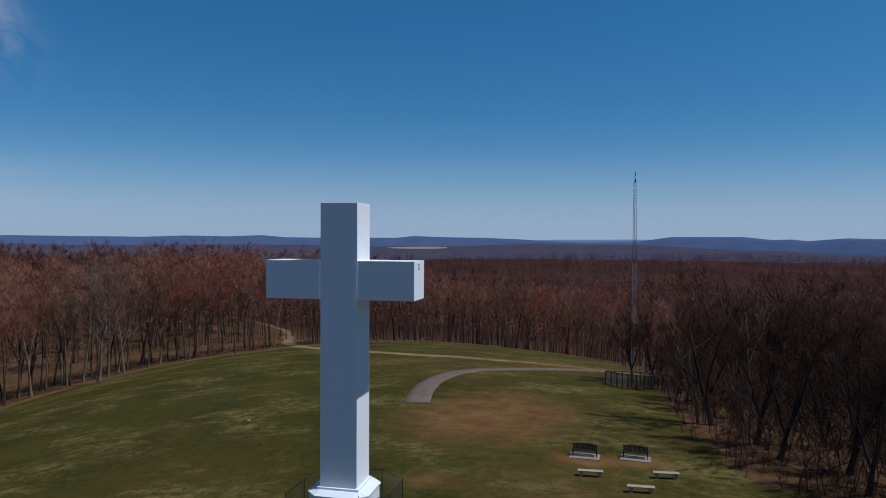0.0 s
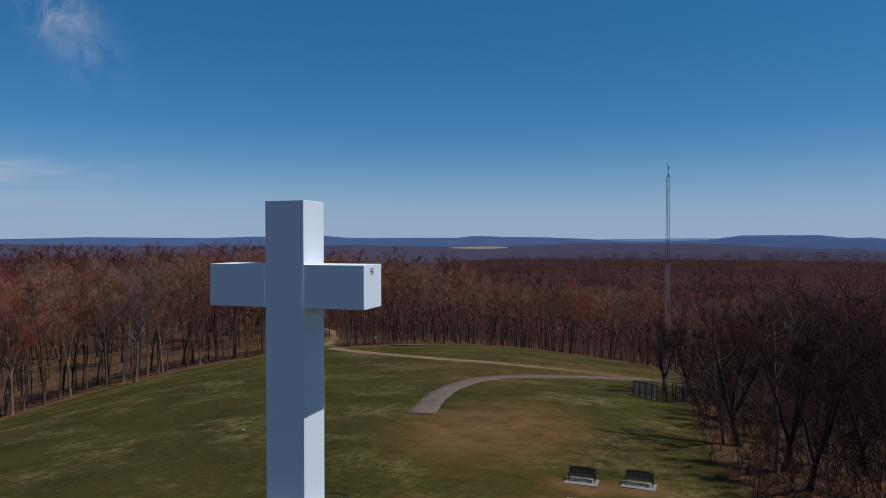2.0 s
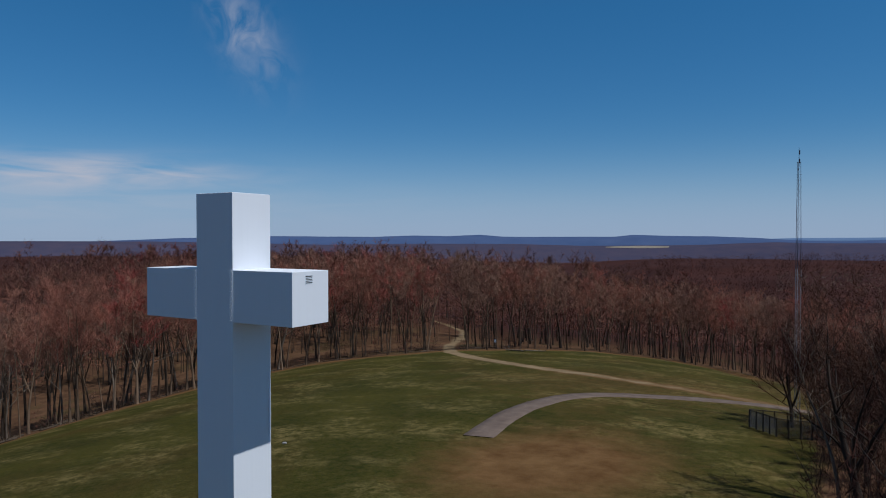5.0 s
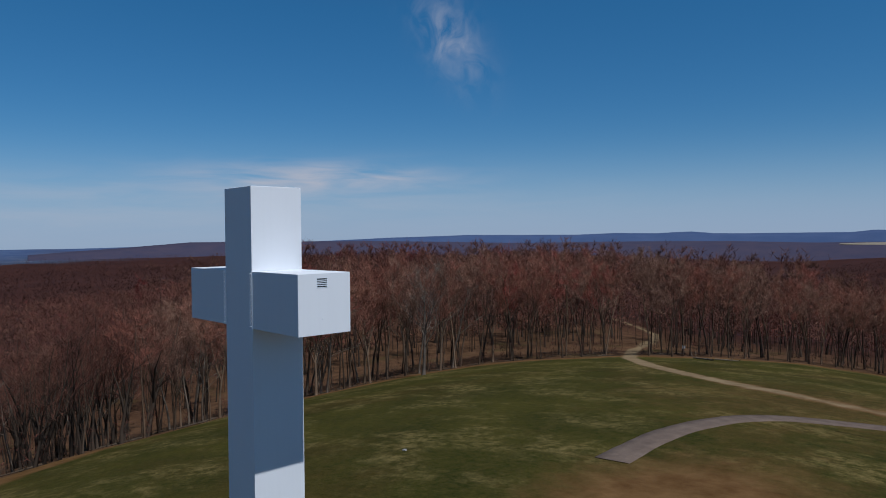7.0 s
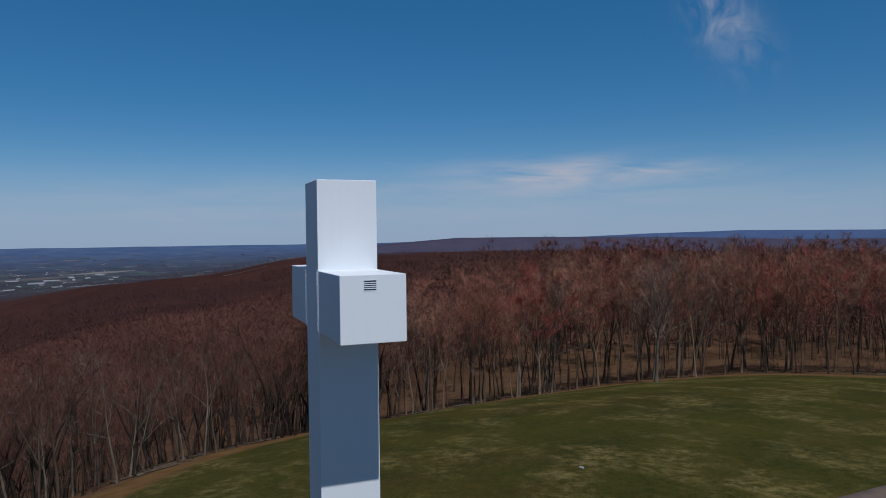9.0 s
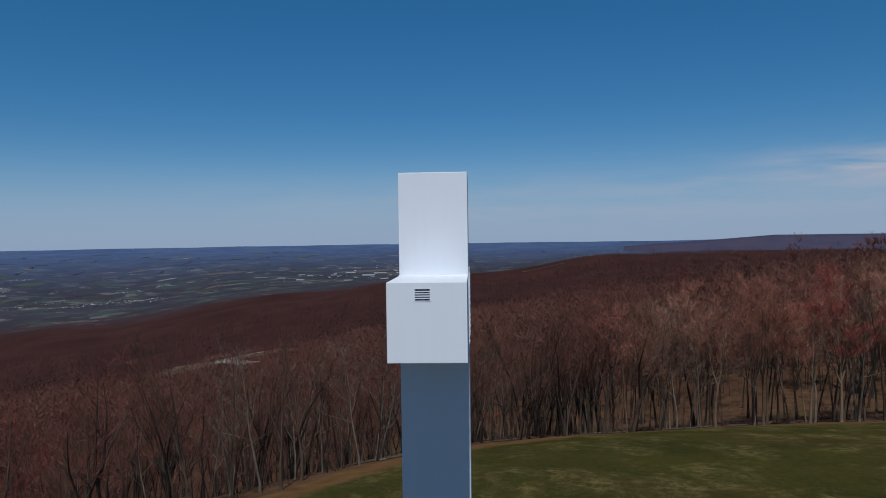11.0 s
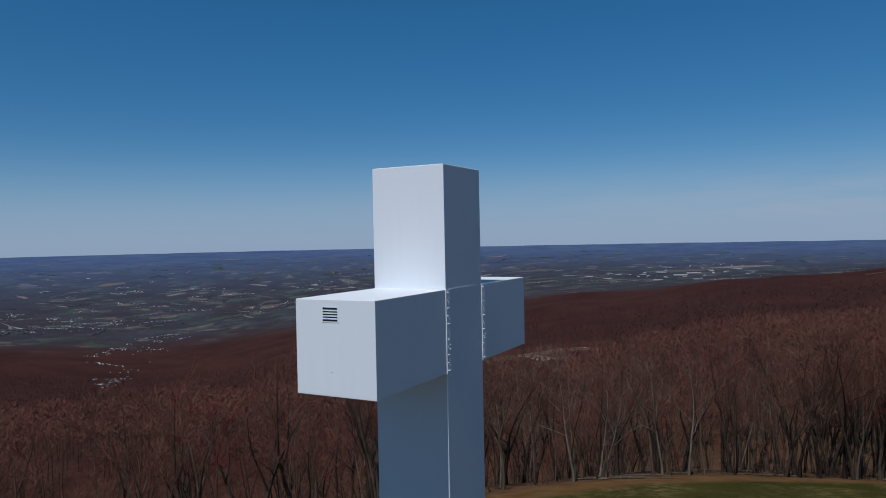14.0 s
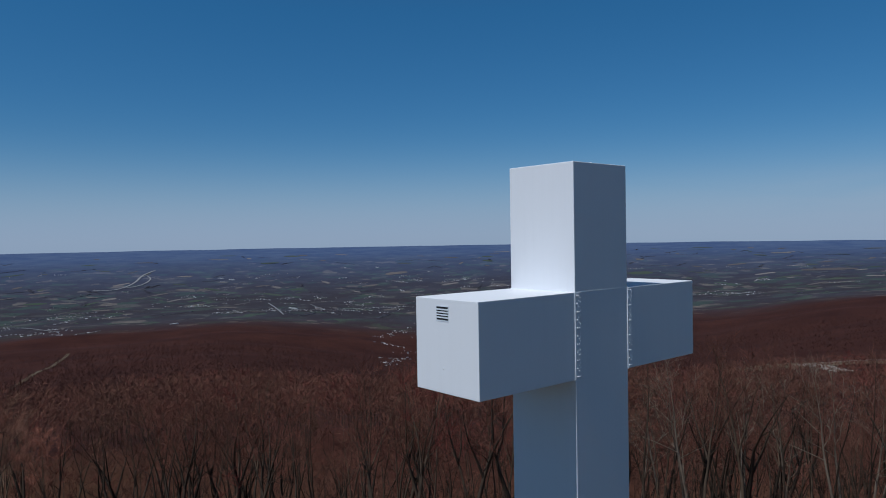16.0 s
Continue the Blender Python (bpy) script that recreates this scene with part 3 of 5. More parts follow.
def bolt_mesh():
    bm = bmesh.new()
    rod(bm, (0, 0, -0.002), (0, 0, 0.026), 0.019, 0.016, 6)
    me = bpy.data.meshes.new("bolt")
    bm.to_mesh(me)
    bm.free()
    me.materials.append(M_BOLT)
    return me


BOLT = bolt_mesh()


def build_cross():
    cr = thing("monument_cross", "tall white painted steel cross on an octagonal base", "cross")
    part("shaft", box(bmesh.new(), -HW, HW, 0, DEP, 0.27, TOP, 0.012), M_WHITE, cr)
    bm = box(bmesh.new(), -HW + 0.03, HW - 0.03, 0.03, DEP - 0.03, TOP, TOP + 0.006, 0.002)
    cap = part("cap_plate", bm, M_WHITE_TRIM, cr)
    bm = bmesh.new()
    rod(bm, (-0.1, 1.5, TOP + 0.02), (-0.1, 1.5, TOP + 0.06), 0.05, 0.03, 8)
    part("lightning_stub", bm, M_BOLT, cap)
    for s in (1, -1):
        reach = ARM_X if s > 0 else 3.7
        x0, x1 = sorted((s * (HW + 0.012), s * reach))
        arm = part("arm", box(bmesh.new(), x0, x1, 0.0, DEP, ARM_B, ARM_T, 0.012), M_WHITE, cr)
        # flange straps bolted over the joint, front and back
        for y0, y1, out in ((-0.012, 0.0, -1), (DEP, DEP + 0.012, 1)):
            xs = (s * HW - 0.19, s * HW - 0.015)
            st = part("joint_strap", box(bmesh.new(), xs[0], xs[1], y0, y1, ARM_B + 0.01, ARM_T - 0.01, 0.003), M_WHITE, arm)
            for out_x, count, size in ((0.045, 11, 1.0), (0.105, 16, 0.72), (0.15, 13, 0.62)):
                for k in range(count):
                    z = ARM_B + 0.07 + (k + 0.35 * (k % 2) * (size < 0.7)) * (ARM_T - ARM_B - 0.14) / (count - 1 + 0.35 * (size < 0.7))
                    head = new("bolt", BOLT)
                    head.parent = st
                    head.matrix_local = pose(s * HW - out_x, y0 if out < 0 else y1, z, 90 if out < 0 else -90) @ Matrix.Diagonal((size, size, size, 1))
        # raised lip along the joint
        bm = box(bmesh.new(), *sorted((s * (HW - 0.002), s * (HW + 0.014))), -0.016, DEP + 0.016, ARM_B - 0.004, ARM_T + 0.008, 0.003)
        part("joint_flange", bm, M_WHITE_TRIM, arm)
        # louvred vent on the arm's end
        xe = s * reach
        yc, zc, w, h = 0.82, 10.72, 0.34, 0.26
        bm = bmesh.new()
        for a in ((yc - w / 2 - 0.02, yc - w / 2, zc - h / 2, zc + h / 2), (yc + w / 2, yc + w / 2 + 0.02, zc - h / 2, zc + h / 2),
                  (yc - w / 2 - 0.02, yc + w / 2 + 0.02, zc + h / 2, zc + h / 2 + 0.02), (yc - w / 2 - 0.02, yc + w / 2 + 0.02, zc - h / 2 - 0.02, zc - h / 2)):
            box(bm, *sorted((xe, xe + s * 0.007)), *a)
        vent = part("vent_frame", bm, M_WHITE_TRIM, arm)
        part("vent_opening", box(bmesh.new(), *sorted((xe + s * 0.002, xe + s * 0.005)), yc - w / 2, yc + w / 2, zc - h / 2, zc + h / 2), M_DARK_GAP, arm)
        for k in range(4):
            z = zc - h / 2 + 0.052 * (k + 1)
            bm = box(bmesh.new(), *sorted((xe + s * 0.006, xe + s * 0.010)), yc - w / 2, yc + w / 2, z - 0.014, z + 0.012)
            part("louvre", bm, M_WHITE_TRIM, arm)
        bm = bmesh.new()
        rod(bm, (xe, 0.83, 9.65), (xe + s * 0.012, 0.83, 9.65), 0.014, 0.014, 8)
        part("drain_plug", bm, M_BOLT, arm)
    # weld seam across the shaft at the arms' top
    bm = box(bmesh.new(), -HW - 0.004, HW + 0.004, -0.004, DEP + 0.004, ARM_T - 0.006, ARM_T + 0.004)
    part("weld_seam", bm, M_WHITE_TRIM, cr)
    # collar and octagonal pedestal
    part("collar", box(bmesh.new(), -HW - 0.11, HW + 0.11, -0.11, DEP + 0.11, 0.15, 0.28, 0.02), M_WHITE_TRIM, cr)

    def octagon(r, cut):
        c = r - cut
        return [(-c, -r), (c, -r), (r, -c), (r, c), (c, r), (-c, r), (-r, c), (-r, -c)]
    bm = bmesh.new()
    prism(bm, [(x, y + DEP / 2) for x, y in octagon(1.46, 0.55)], -1.6, -0.04)
    part("pedestal", bm, M_WHITE, cr)
    bm = bmesh.new()
    lo = [bm.verts.new((x, y + DEP / 2, -0.04)) for x, y in octagon(1.52, 0.57)]
    mid = [bm.verts.new((x, y + DEP / 2, 0.03)) for x, y in octagon(1.52, 0.57)]
    hi = [bm.verts.new((x, y + DEP / 2, 0.17)) for x, y in octagon(1.09, 0.2)]
    for a, b in ((lo, mid), (mid, hi)):
        for i in range(8):
            bm.faces.new((a[i], a[(i + 1) % 8], b[(i + 1) % 8], b[i]))
    bm.faces.new(hi)
    bm.faces.new(lo[::-1])
    part("pedestal_coping", bm, M_WHITE_TRIM, cr, "sloped white coping on the pedestal")
    bm = bmesh.new()
    for a, b in (((0.88, -0.1, 0.14), (1.15, -0.36, 0.05)), ((1.15, -0.36, 0.05), (1.27, -0.46, -0.08))):
        rod(bm, a, b, 0.02, 0.02, 6)
    part("cable", bm, M_WIRE, cr)
    return cr


build_cross()


# ---- bare trees ----
def tube(V, F, pts, radii, sides):
    """Append a tapered tube through pts to the lists V and F."""
    base = len(V)
    n = len(pts)
    for i, (p, r) in enumerate(zip(pts, radii)):
        d = (Vector(pts[min(i + 1, n - 1)]) - Vector(pts[max(i - 1, 0)])).normalized()
        q = d.to_track_quat("Z", "Y")
        for k in range(sides):
            a = 6.2832 * k / sides
            V.append(Vector(p) + q @ Vector((r * math.cos(a), r * math.sin(a), 0)))
    for i in range(n - 1):
        for k in range(sides):
            a, b = base + i * sides + k, base + i * sides + (k + 1) % sides
            F.append((a, b, b + sides))
            F.append((a, b + sides, a + sides))


def sliver(V, F, p, d, length, width, rng):
    """One twig: a thin blade from p along d."""
    s = d.cross(Vector((rng.uniform(-1, 1), rng.uniform(-1, 1), rng.uniform(-1, 1)))).normalized() * width
    i = len(V)
    V.extend((p - s, p + s, p + d * length))
    F.append((i, i + 1, i + 2))


def grow(seed, height, radius, spread, limbs, sub, twig, first=0.35, sides=7, lean=0.03, thick=1.0, tw_w=0.016, forks=0, crook=0.12):
    """Verts and faces of a bare tree: (trunk, forks and limbs), (twigs)."""
    rng = random.Random(seed)
    V, F, TV, TF = [], [], [], []

    def stem(p, dirn, length, r, n, flare, ups):
        pts, p = [], p.copy()
        for _ in range(n + 1):
            pts.append(p.copy())
            dirn = (dirn + Vector((rng.uniform(-crook, crook), rng.uniform(-crook, crook), ups))).normalized()
            p = p + dirn * (length / n)
        rad = [r * (flare if i == 0 else 1.0) * (1 - i / n) ** 1.25 + 0.012 for i in range(n + 1)]
        tube(V, F, pts, rad, sides)
        return pts, rad, n

    def at(st, u):
        pts, rad, n = st
        k = min(int(u * n), n - 1)
        return pts[k].lerp(pts[k + 1], u * n - k), rad[k] * (1 - (u * n - k)) + rad[k + 1] * (u * n - k)

    def branch(p0, d, length, r, level, ups):
        m = (5 if sides > 4 else 3) if level == 0 else 2
        bend = 0.34 if level == 0 else 0.28
        q, c = [p0.copy()], p0.copy()
        dd = d.copy()
        for _ in range(m):
            dd = (dd + Vector((rng.uniform(-bend, bend), rng.uniform(-bend, bend), ups + rng.uniform(-0.12, 0.12)))).normalized()
            c = c + dd * (length / m)
            q.append(c.copy())
        wood = (V, F) if level == 0 else (TV, TF)
        tube(*wood, q, [max(r * (1 - 0.85 * i / m), 0.007) for i in range(m + 1)], 4 if level == 0 and sides > 4 else 3)
        if level == 0:
            for _ in range(sub):
                u = rng.uniform(0.25, 1.0)
                k = min(int(u * m), m - 1)
                pp = q[k].lerp(q[k + 1], u * m - k)
                side = Vector((rng.uniform(-1, 1), rng.uniform(-1, 1), rng.uniform(-0.2, 0.9))).normalized()
                branch(pp, (dd + side * 1.1).normalized(), length * rng.uniform(0.28, 0.55), r * 0.42, 1, 0.08)
        else:
            for _ in range(twig):
                u = rng.uniform(0.1, 1.0)
                k = min(int(u * m), m - 1)
                pp = q[k].lerp(q[k + 1], u * m - k)
                side = Vector((rng.uniform(-1, 1), rng.uniform(-1, 1), rng.uniform(-0.3, 1.0))).normalized()
                sliver(TV, TF, pp, (dd * 0.6 + side).normalized(), rng.uniform(0.5, 1.5), tw_w * rng.uniform(0.6, 1.4), rng)

    up = Vector((rng.uniform(-lean, lean), rng.uniform(-lean, lean), 1)).normalized()
    trunk = stem(Vector((0, 0, -0.5)), up, height * 0.92 + 0.5, radius, 9 if sides > 4 else 6, 1.45, 0.05)
    stems = [(trunk, first, 1.0)]
    turn = rng.uniform(0, 6.28)
    for k in range(forks):
        u = first * rng.uniform(0.7, 1.1)
        p0, r0 = at(trunk, u)
        a = turn + k * 6.28 / max(forks, 1) + rng.uniform(-0.5, 0.5)
        t = rng.uniform(0.22, 0.45)
        stems.append((stem(p0, Vector((math.cos(a) * t, math.sin(a) * t, 1)).normalized(), height * (0.95 - u) * rng.uniform(0.72, 0.98), r0 * rng.uniform(0.6, 0.85), 6 if sides > 4 else 4, 1.0, 0.06), 0.18, 0.72))
    share = [max(3, round(limbs * w / sum(x[2] for x in stems))) for _, _, w in stems]
    for (st, lo, w), count in zip(stems, share):
        for k in range(count):
            u = lo + (0.97 - lo) * ((k + rng.uniform(0, 0.9)) / count) ** 0.85
            p0, r0 = at(st, min(u, 0.98))
            a = k * 2.4 + rng.uniform(-0.7, 0.7)
            d = Vector((math.cos(a), math.sin(a), 0.45 + 0.8 * u * rng.uniform(0.6, 1.3))).normalized()
            shape = math.sin(math.pi * min(1.0, 0.25 + 0.72 * (u - lo) / (1 - lo)))
            branch(p0, d, spread * w * (0.45 + 0.75 * shape) * rng.uniform(0.65, 1.3), r0 * 0.5 * thick, 0, 0.1)
        for _ in range(twig // 3):
            sliver(TV, TF, st[0][-1], Vector((rng.uniform(-0.7, 0.7), rng.uniform(-0.7, 0.7), 1)).normalized(), rng.uniform(0.5, 1.2), tw_w, rng)
    return (np.array([tuple(v) for v in V]), np.array(F)), (np.array([tuple(v) for v in TV]), np.array(TF))


def tree_height(x, y):
    """Trees stand lower on the wind-swept western brow."""
    return 9.5 + 2.5 * smooth(y, -25, -5) + 4.0 * smooth(y, -5, 14) + 4.0 * smooth(y, 12, 45) + 3.5 * smooth(y, 45, 72) - 7.0 * smooth(x, -45, 8) * smooth(y, -5, 25)


def trimmed(h, x, y, z):
    """The wind keeps the canopy of the knob's woods at one level."""
    lim = 9.7 - np.asarray(z, float) - 3.0 * smooth(x, -52, -32) - 3.6 * smooth(x, -34, -12) + 4.4 * smooth(x, 8, 15) * (1 - smooth(y, 47, 57)) + 3.2 * (1 - smooth(y, 2, 20)) * smooth(-x, 5, 20) + 0.5 * waves(x, y, 18, 31) + 0.35 * waves(x, y, 5, 32)
    near = np.hypot(np.asarray(x, float) + 10, np.asarray(y, float) - 45) < 230
    return np.where(near, np.minimum(h, np.maximum(lim, 3.0)), h)


TREE_H = 18.0
WHERE = ((0, "slender bare tree with grey bark and reddish twigs"), (1, "tall bare tree with forked grey limbs"), (2, "bare tree with a broad brown twiggy crown"),
         (3, "thin bare tree crowded among its neighbours"), (4, "bare hardwood tree with pale upper limbs"), (5, "straight bare tree with few low branches"),
         (6, "many-limbed bare tree with budding red twigs"), (7, "crooked bare tree with dark bark"))


def build_edge_trees():
    protos = []
    for k, label in WHERE:
        (v, f), (tv, tf) = grow(40 + k, TREE_H, (0.11, 0.145, 0.18, 0.1, 0.145, 0.125, 0.17, 0.155)[k], (3.4, 4.2, 5.0, 2.8, 3.9, 3.2, 4.6, 4.2)[k],
                                (11, 13, 15, 9, 13, 10, 15, 13)[k], (5, 5, 6, 5, 5, 5, 6, 5)[k], (40, 42, 40, 36, 42, 38, 44, 40)[k], (0.46, 0.4, 0.36, 0.52, 0.42, 0.55, 0.38, 0.4)[k],
                                sides=6, lean=0.12 if k == 7 else 0.05, tw_w=0.0115, forks=(0, 1, 2, 0, 2, 1, 3, 1)[k], crook=0.13 if k == 7 else 0.065)
        t = thing("tree", label, "tree", group="trees at the edge of the woods")
        mesh_object("trunk", v, f, M_BARK, t, True)
        mesh_object("crown", tv, tf, M_TWIG, t)
        protos.append(t)
    slender = []
    for k, label in enumerate(("slender snaggy bare tree on the windy brow", "tall thin bare tree with short broken limbs", "slender forked bare tree with pale limb tips", "leaning thin bare tree on the brow")):
        (v, f), (tv, tf) = grow(340 + k, 12.0, (0.095, 0.08, 0.105, 0.08)[k], (2.3, 1.6, 2.4, 1.9)[k], (12, 10, 13, 9)[k], 4, (12, 9, 12, 10)[k], (0.3, 0.36, 0.34, 0.42)[k], sides=6, lean=0.1 if k == 3 else 0.05, tw_w=0.0065,
                                forks=(1, 0, 1, 0)[k], crook=0.11)
        t = thing("tree", label, "tree", group="slender trees of the brow")
        mesh_object("trunk", v, f, M_BARK_BROW, t, True)
        mesh_object("crown", tv, tf, M_TWIG_BROW, t)
        slender.append(t)
    rng = random.Random(7)
    spots, tries = [], 0
    while len(spots) < 280 and tries < 60000:
        tries += 1
        x, y = rng.uniform(-92, 40), rng.uniform(-62, 132)
        d = float(edge_distance(np.array([x]), np.array([y]))[0])
        if d < 0.8 or d > 16 or rng.random() > math.exp(-d / 9):
            continue
        if (y < -22 and x > 7) or x > 33 or (x > 14 and y < 62):
            continue
        if float(line_distance(np.array([x]), np.array([y]), TRAIL)[0]) < 3.2 or any((x - a) ** 2 + (y - b) ** 2 < 9 for a, b in spots):
            continue
        spots.append((x, y))
    used = set()
    for x, y in spots:
        brow = y < 20 and x < 2
        tall = 12.0 if brow else TREE_H
        s = float(trimmed(float(tree_height(x, y)) * rng.uniform(0.8, 1.12), x, y, gz(x, y))) / tall * 0.97
        if brow:
            s *= rng.uniform(0.85, 1.2)
        w = s * rng.uniform(0.85, 1.15)
        m = Matrix.LocRotScale((x, y, gz(x, y)), Euler((rng.gauss(0, 0.03), rng.gauss(0, 0.03), rng.uniform(0, 6.28))), (w, w, s))
        proto = slender[rng.randrange(4)] if brow else protos[rng.choices(range(8), (4, 4, 4, 4, 5, 4, 4, 3))[0]]
        if proto.name not in used:
            used.add(proto.name)
            proto.matrix_world = m
        else:
            copy_thing(proto, m @ Matrix.Diagonal([1 / c for c in proto.scale] + [1]))


def scatter(name, label, protos, xs, ys, heights, seed, base_h, twig_mat=None):
    """Join many copies of the prototypes (trunk, twigs) into one object of woods."""
    rng = np.random.RandomState(seed)
    n = len(xs)
    zs = ground_z(xs, ys)
    heights = trimmed(heights, xs, ys, zs)
    which = rng.randint(0, len(protos), n)
    turn = rng.uniform(0, 6.28, n)
    s = heights / base_h
    w = s * rng.uniform(0.85, 1.2, n)
    clump = 0.5 + 0.28 * waves(xs, ys, 60, 11) + rng.normal(0, 0.24, n)
    tint = np.clip(clump, 0, 1)
    VV, FF, TT, MM, off = [], [], [], [], 0
    for k, proto in enumerate(protos):
        sel = np.where(which == k)[0]
        if not len(sel):
            continue
        c, sn = np.cos(turn[sel])[:, None], np.sin(turn[sel])[:, None]
        for mi, (v, f) in enumerate(proto):
            x = (v[None, :, 0] * c - v[None, :, 1] * sn) * w[sel][:, None] + xs[sel][:, None]
            y = (v[None, :, 0] * sn + v[None, :, 1] * c) * w[sel][:, None] + ys[sel][:, None]
            z = v[None, :, 2] * s[sel][:, None] + zs[sel][:, None]
            VV.append(np.stack([x, y, z], -1).reshape(-1, 3))
            FF.append((f[None] + (np.arange(len(sel)) * len(v))[:, None, None] + off).reshape(-1, 3))
            TT.append(np.repeat(tint[sel], len(v)))
            MM.append(np.full(len(sel) * len(f), mi))
            off += len(sel) * len(v)
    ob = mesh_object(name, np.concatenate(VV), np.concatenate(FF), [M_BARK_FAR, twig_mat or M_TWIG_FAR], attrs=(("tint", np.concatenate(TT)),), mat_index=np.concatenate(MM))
    return tagged(ob, label, "woods", kind="stuff")


def build_woods():
    # standing woods behind the edge
    protos = [grow(80 + k, 18.0, (0.15, 0.19, 0.13, 0.18, 0.15, 0.2)[k], (3.4, 4.4, 2.8, 4.0, 3.2, 4.2)[k], (9, 10, 8, 10, 9, 11)[k], 4, 14, (0.45, 0.4, 0.5, 0.42, 0.5, 0.4)[k],
                   sides=4, tw_w=0.038, forks=(0, 1, 0, 2, 1, 2)[k]) for k in range(6)]
    rng = np.random.RandomState(21)
    x, y = rng.uniform(-190, 70, 16000), rng.uniform(-130, 250, 16000)
    d = edge_distance(x, y)
    yaw, r = yaw_range(x, y)
    keep = (d > 4) & (r < 240) & (line_distance(x, y, TRAIL) > 5.0) & (rng.rand(len(x)) < np.where(d < 40, np.where(y < 15, 0.42, 0.2), 0.5))
    keep &= ~((x > 14) & (y < 64)) & ((y > 20) | (d > 42)) & (yaw > -42) & (yaw < 205) & ~((y < -22) & (x > 7))
    x, y = x[keep][:680], y[keep][:680]
    scatter("woods_near", "bare brown woods standing behind the field's edge", protos, x, y, tree_height(x, y) * rng.uniform(0.75, 1.15, len(x)), 3, 18.0)
    # saplings and brush
    brush = [grow(120 + k, 4.0, 0.03, 1.3, 6, 1, 9, 0.1, sides=3, tw_w=0.014, crook=0.2) for k in range(4)]
    x, y = rng.uniform(-110, 45, 9000), rng.uniform(-60, 140, 9000)
    d = edge_distance(x, y)
    keep = (d > 0.6) & (d < 26) & (line_distance(x, y, TRAIL) > 1.8) & (rng.rand(len(x)) < np.exp(-d / 14)) & ~((x > 24) & (y < 14)) & ~((y < -30) & (x > -10))
    x, y = x[keep][:620], y[keep][:620]
    scatter("undergrowth", "thin brown saplings and brush under the trees", brush, x, y, rng.uniform(0.8, 3.6, len(x)), 5, 4.0)
    # thicket on the eastern edge, its shade put into the twig colour
    x, y = rng.uniform(14, 40, 3000), rng.uniform(2, 60, 3000)
    d = edge_distance(x, y)
    keep = (d > 0.5) & (d < 20) & (line_distance(x, y, TRAIL) > 1.8)
    x, y = x[keep][:900], y[keep][:900]
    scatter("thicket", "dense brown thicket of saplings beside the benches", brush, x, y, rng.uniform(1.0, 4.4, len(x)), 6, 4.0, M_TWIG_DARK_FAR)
    x, y = rng.uniform(12, 40, 5000), rng.uniform(2, 62, 5000)
    d = edge_distance(x, y)
    keep = (d > 0.2) & (d < 14) & (line_distance(x, y, TRAIL) > 1.6)
    x, y = x[keep][:750], y[keep][:750]
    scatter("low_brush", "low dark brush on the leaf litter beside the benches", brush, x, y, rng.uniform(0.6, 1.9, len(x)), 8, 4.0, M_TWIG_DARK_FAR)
    young = [grow(130 + k, 8.0, (0.115, 0.095, 0.135, 0.09, 0.115)[k], (1.7, 1.4, 2.1, 1.3, 1.8)[k], (9, 7, 10, 7, 9)[k], 4, 8, (0.35, 0.5, 0.3, 0.45, 0.4)[k], sides=4, lean=0.09, tw_w=0.0085,
                  forks=(1, 0, 2, 0, 1)[k], crook=0.17) for k in range(5)]
    x, y = rng.uniform(-100, 8, 6000), rng.uniform(-66, 22, 6000)
    d = edge_distance(x, y)
    keep = (d > 0.8) & (d < 46) & ~((y < -24) & (x > 7))
    x, y = x[keep][:430], y[keep][:430]
    scatter("brow_woods", "crowded young bare trees on the western brow", young, x, y, tree_height(x, y) * rng.uniform(0.6, 1.1, len(x)), 7, 8.0)
    # crowns of the wooded slopes beyond

    def crown(seed, blades, length, width, bole):
        r2 = random.Random(seed)
        V, F, TV, TF = [], [], [], []
        tube(V, F, [(0, 0, -1), (0.2, 0.1, bole)], [0.1, 0.04], 3)
        for _ in range(blades):
            a, h = r2.uniform(0, 6.28), r2.uniform(0.1, 1.0)
            rr = 4.2 * math.sqrt(r2.random()) * math.sin(math.pi * min(1, 0.2 + 0.7 * h)) + 0.2
            p = Vector((math.cos(a) * rr * 0.8, math.sin(a) * rr * 0.8, 3 + 13 * h))
            sliver(TV, TF, p, Vector((math.cos(a) * 0.6, math.sin(a) * 0.6, r2.uniform(-0.1, 1.2))).normalized(), r2.uniform(0.6, 1.3) * length, r2.uniform(0.6, 1.4) * width, r2)
        return (np.array([tuple(v) for v in V]), np.array(F)), (np.array([tuple(v) for v in TV]), np.array(TF))
    for name, label, r0, r1, n, blades, length, width, seed in (("woods_slope", "slope of bare reddish-brown trees below the knob", 150, 430, 7000, 84, 1.8, 0.075, 9),
                                                                ("woods_far", "far slopes of bare reddish-brown trees", 430, 1450, 15500, 30, 1.5, 0.26, 10)):
        r = np.exp(rng.uniform(math.log(r0), math.log(r1), n))
        yaw = rng.uniform(-40, 192, n)
        x, y = CENTRE[0] - np.sin(np.radians(yaw)) * r, CENTRE[1] + np.cos(np.radians(yaw)) * r
        keep = (edge_distance(x, y) > 30) & ((r < 1260 + 60 * rng.randn(n)) | (yaw < 72)) & ((r > 230) | (rng.rand(n) < 0.7))
        keep &= (line_distance(x, y, POWER_CUT) > 13) & (line_distance(x, y, CLEARING) > 30) & (line_distance(x, y, YARD) > 16) & (line_distance(x, y, CREST_CLEARING) > 16) & (line_distance(x, y, HAMLET) > 24)
        keep &= (line_distance(x, y, LOGGED) > 50) | (rng.rand(n) < 0.45)
        x, y, r, yaw = x[keep], y[keep], r[keep], yaw[keep]
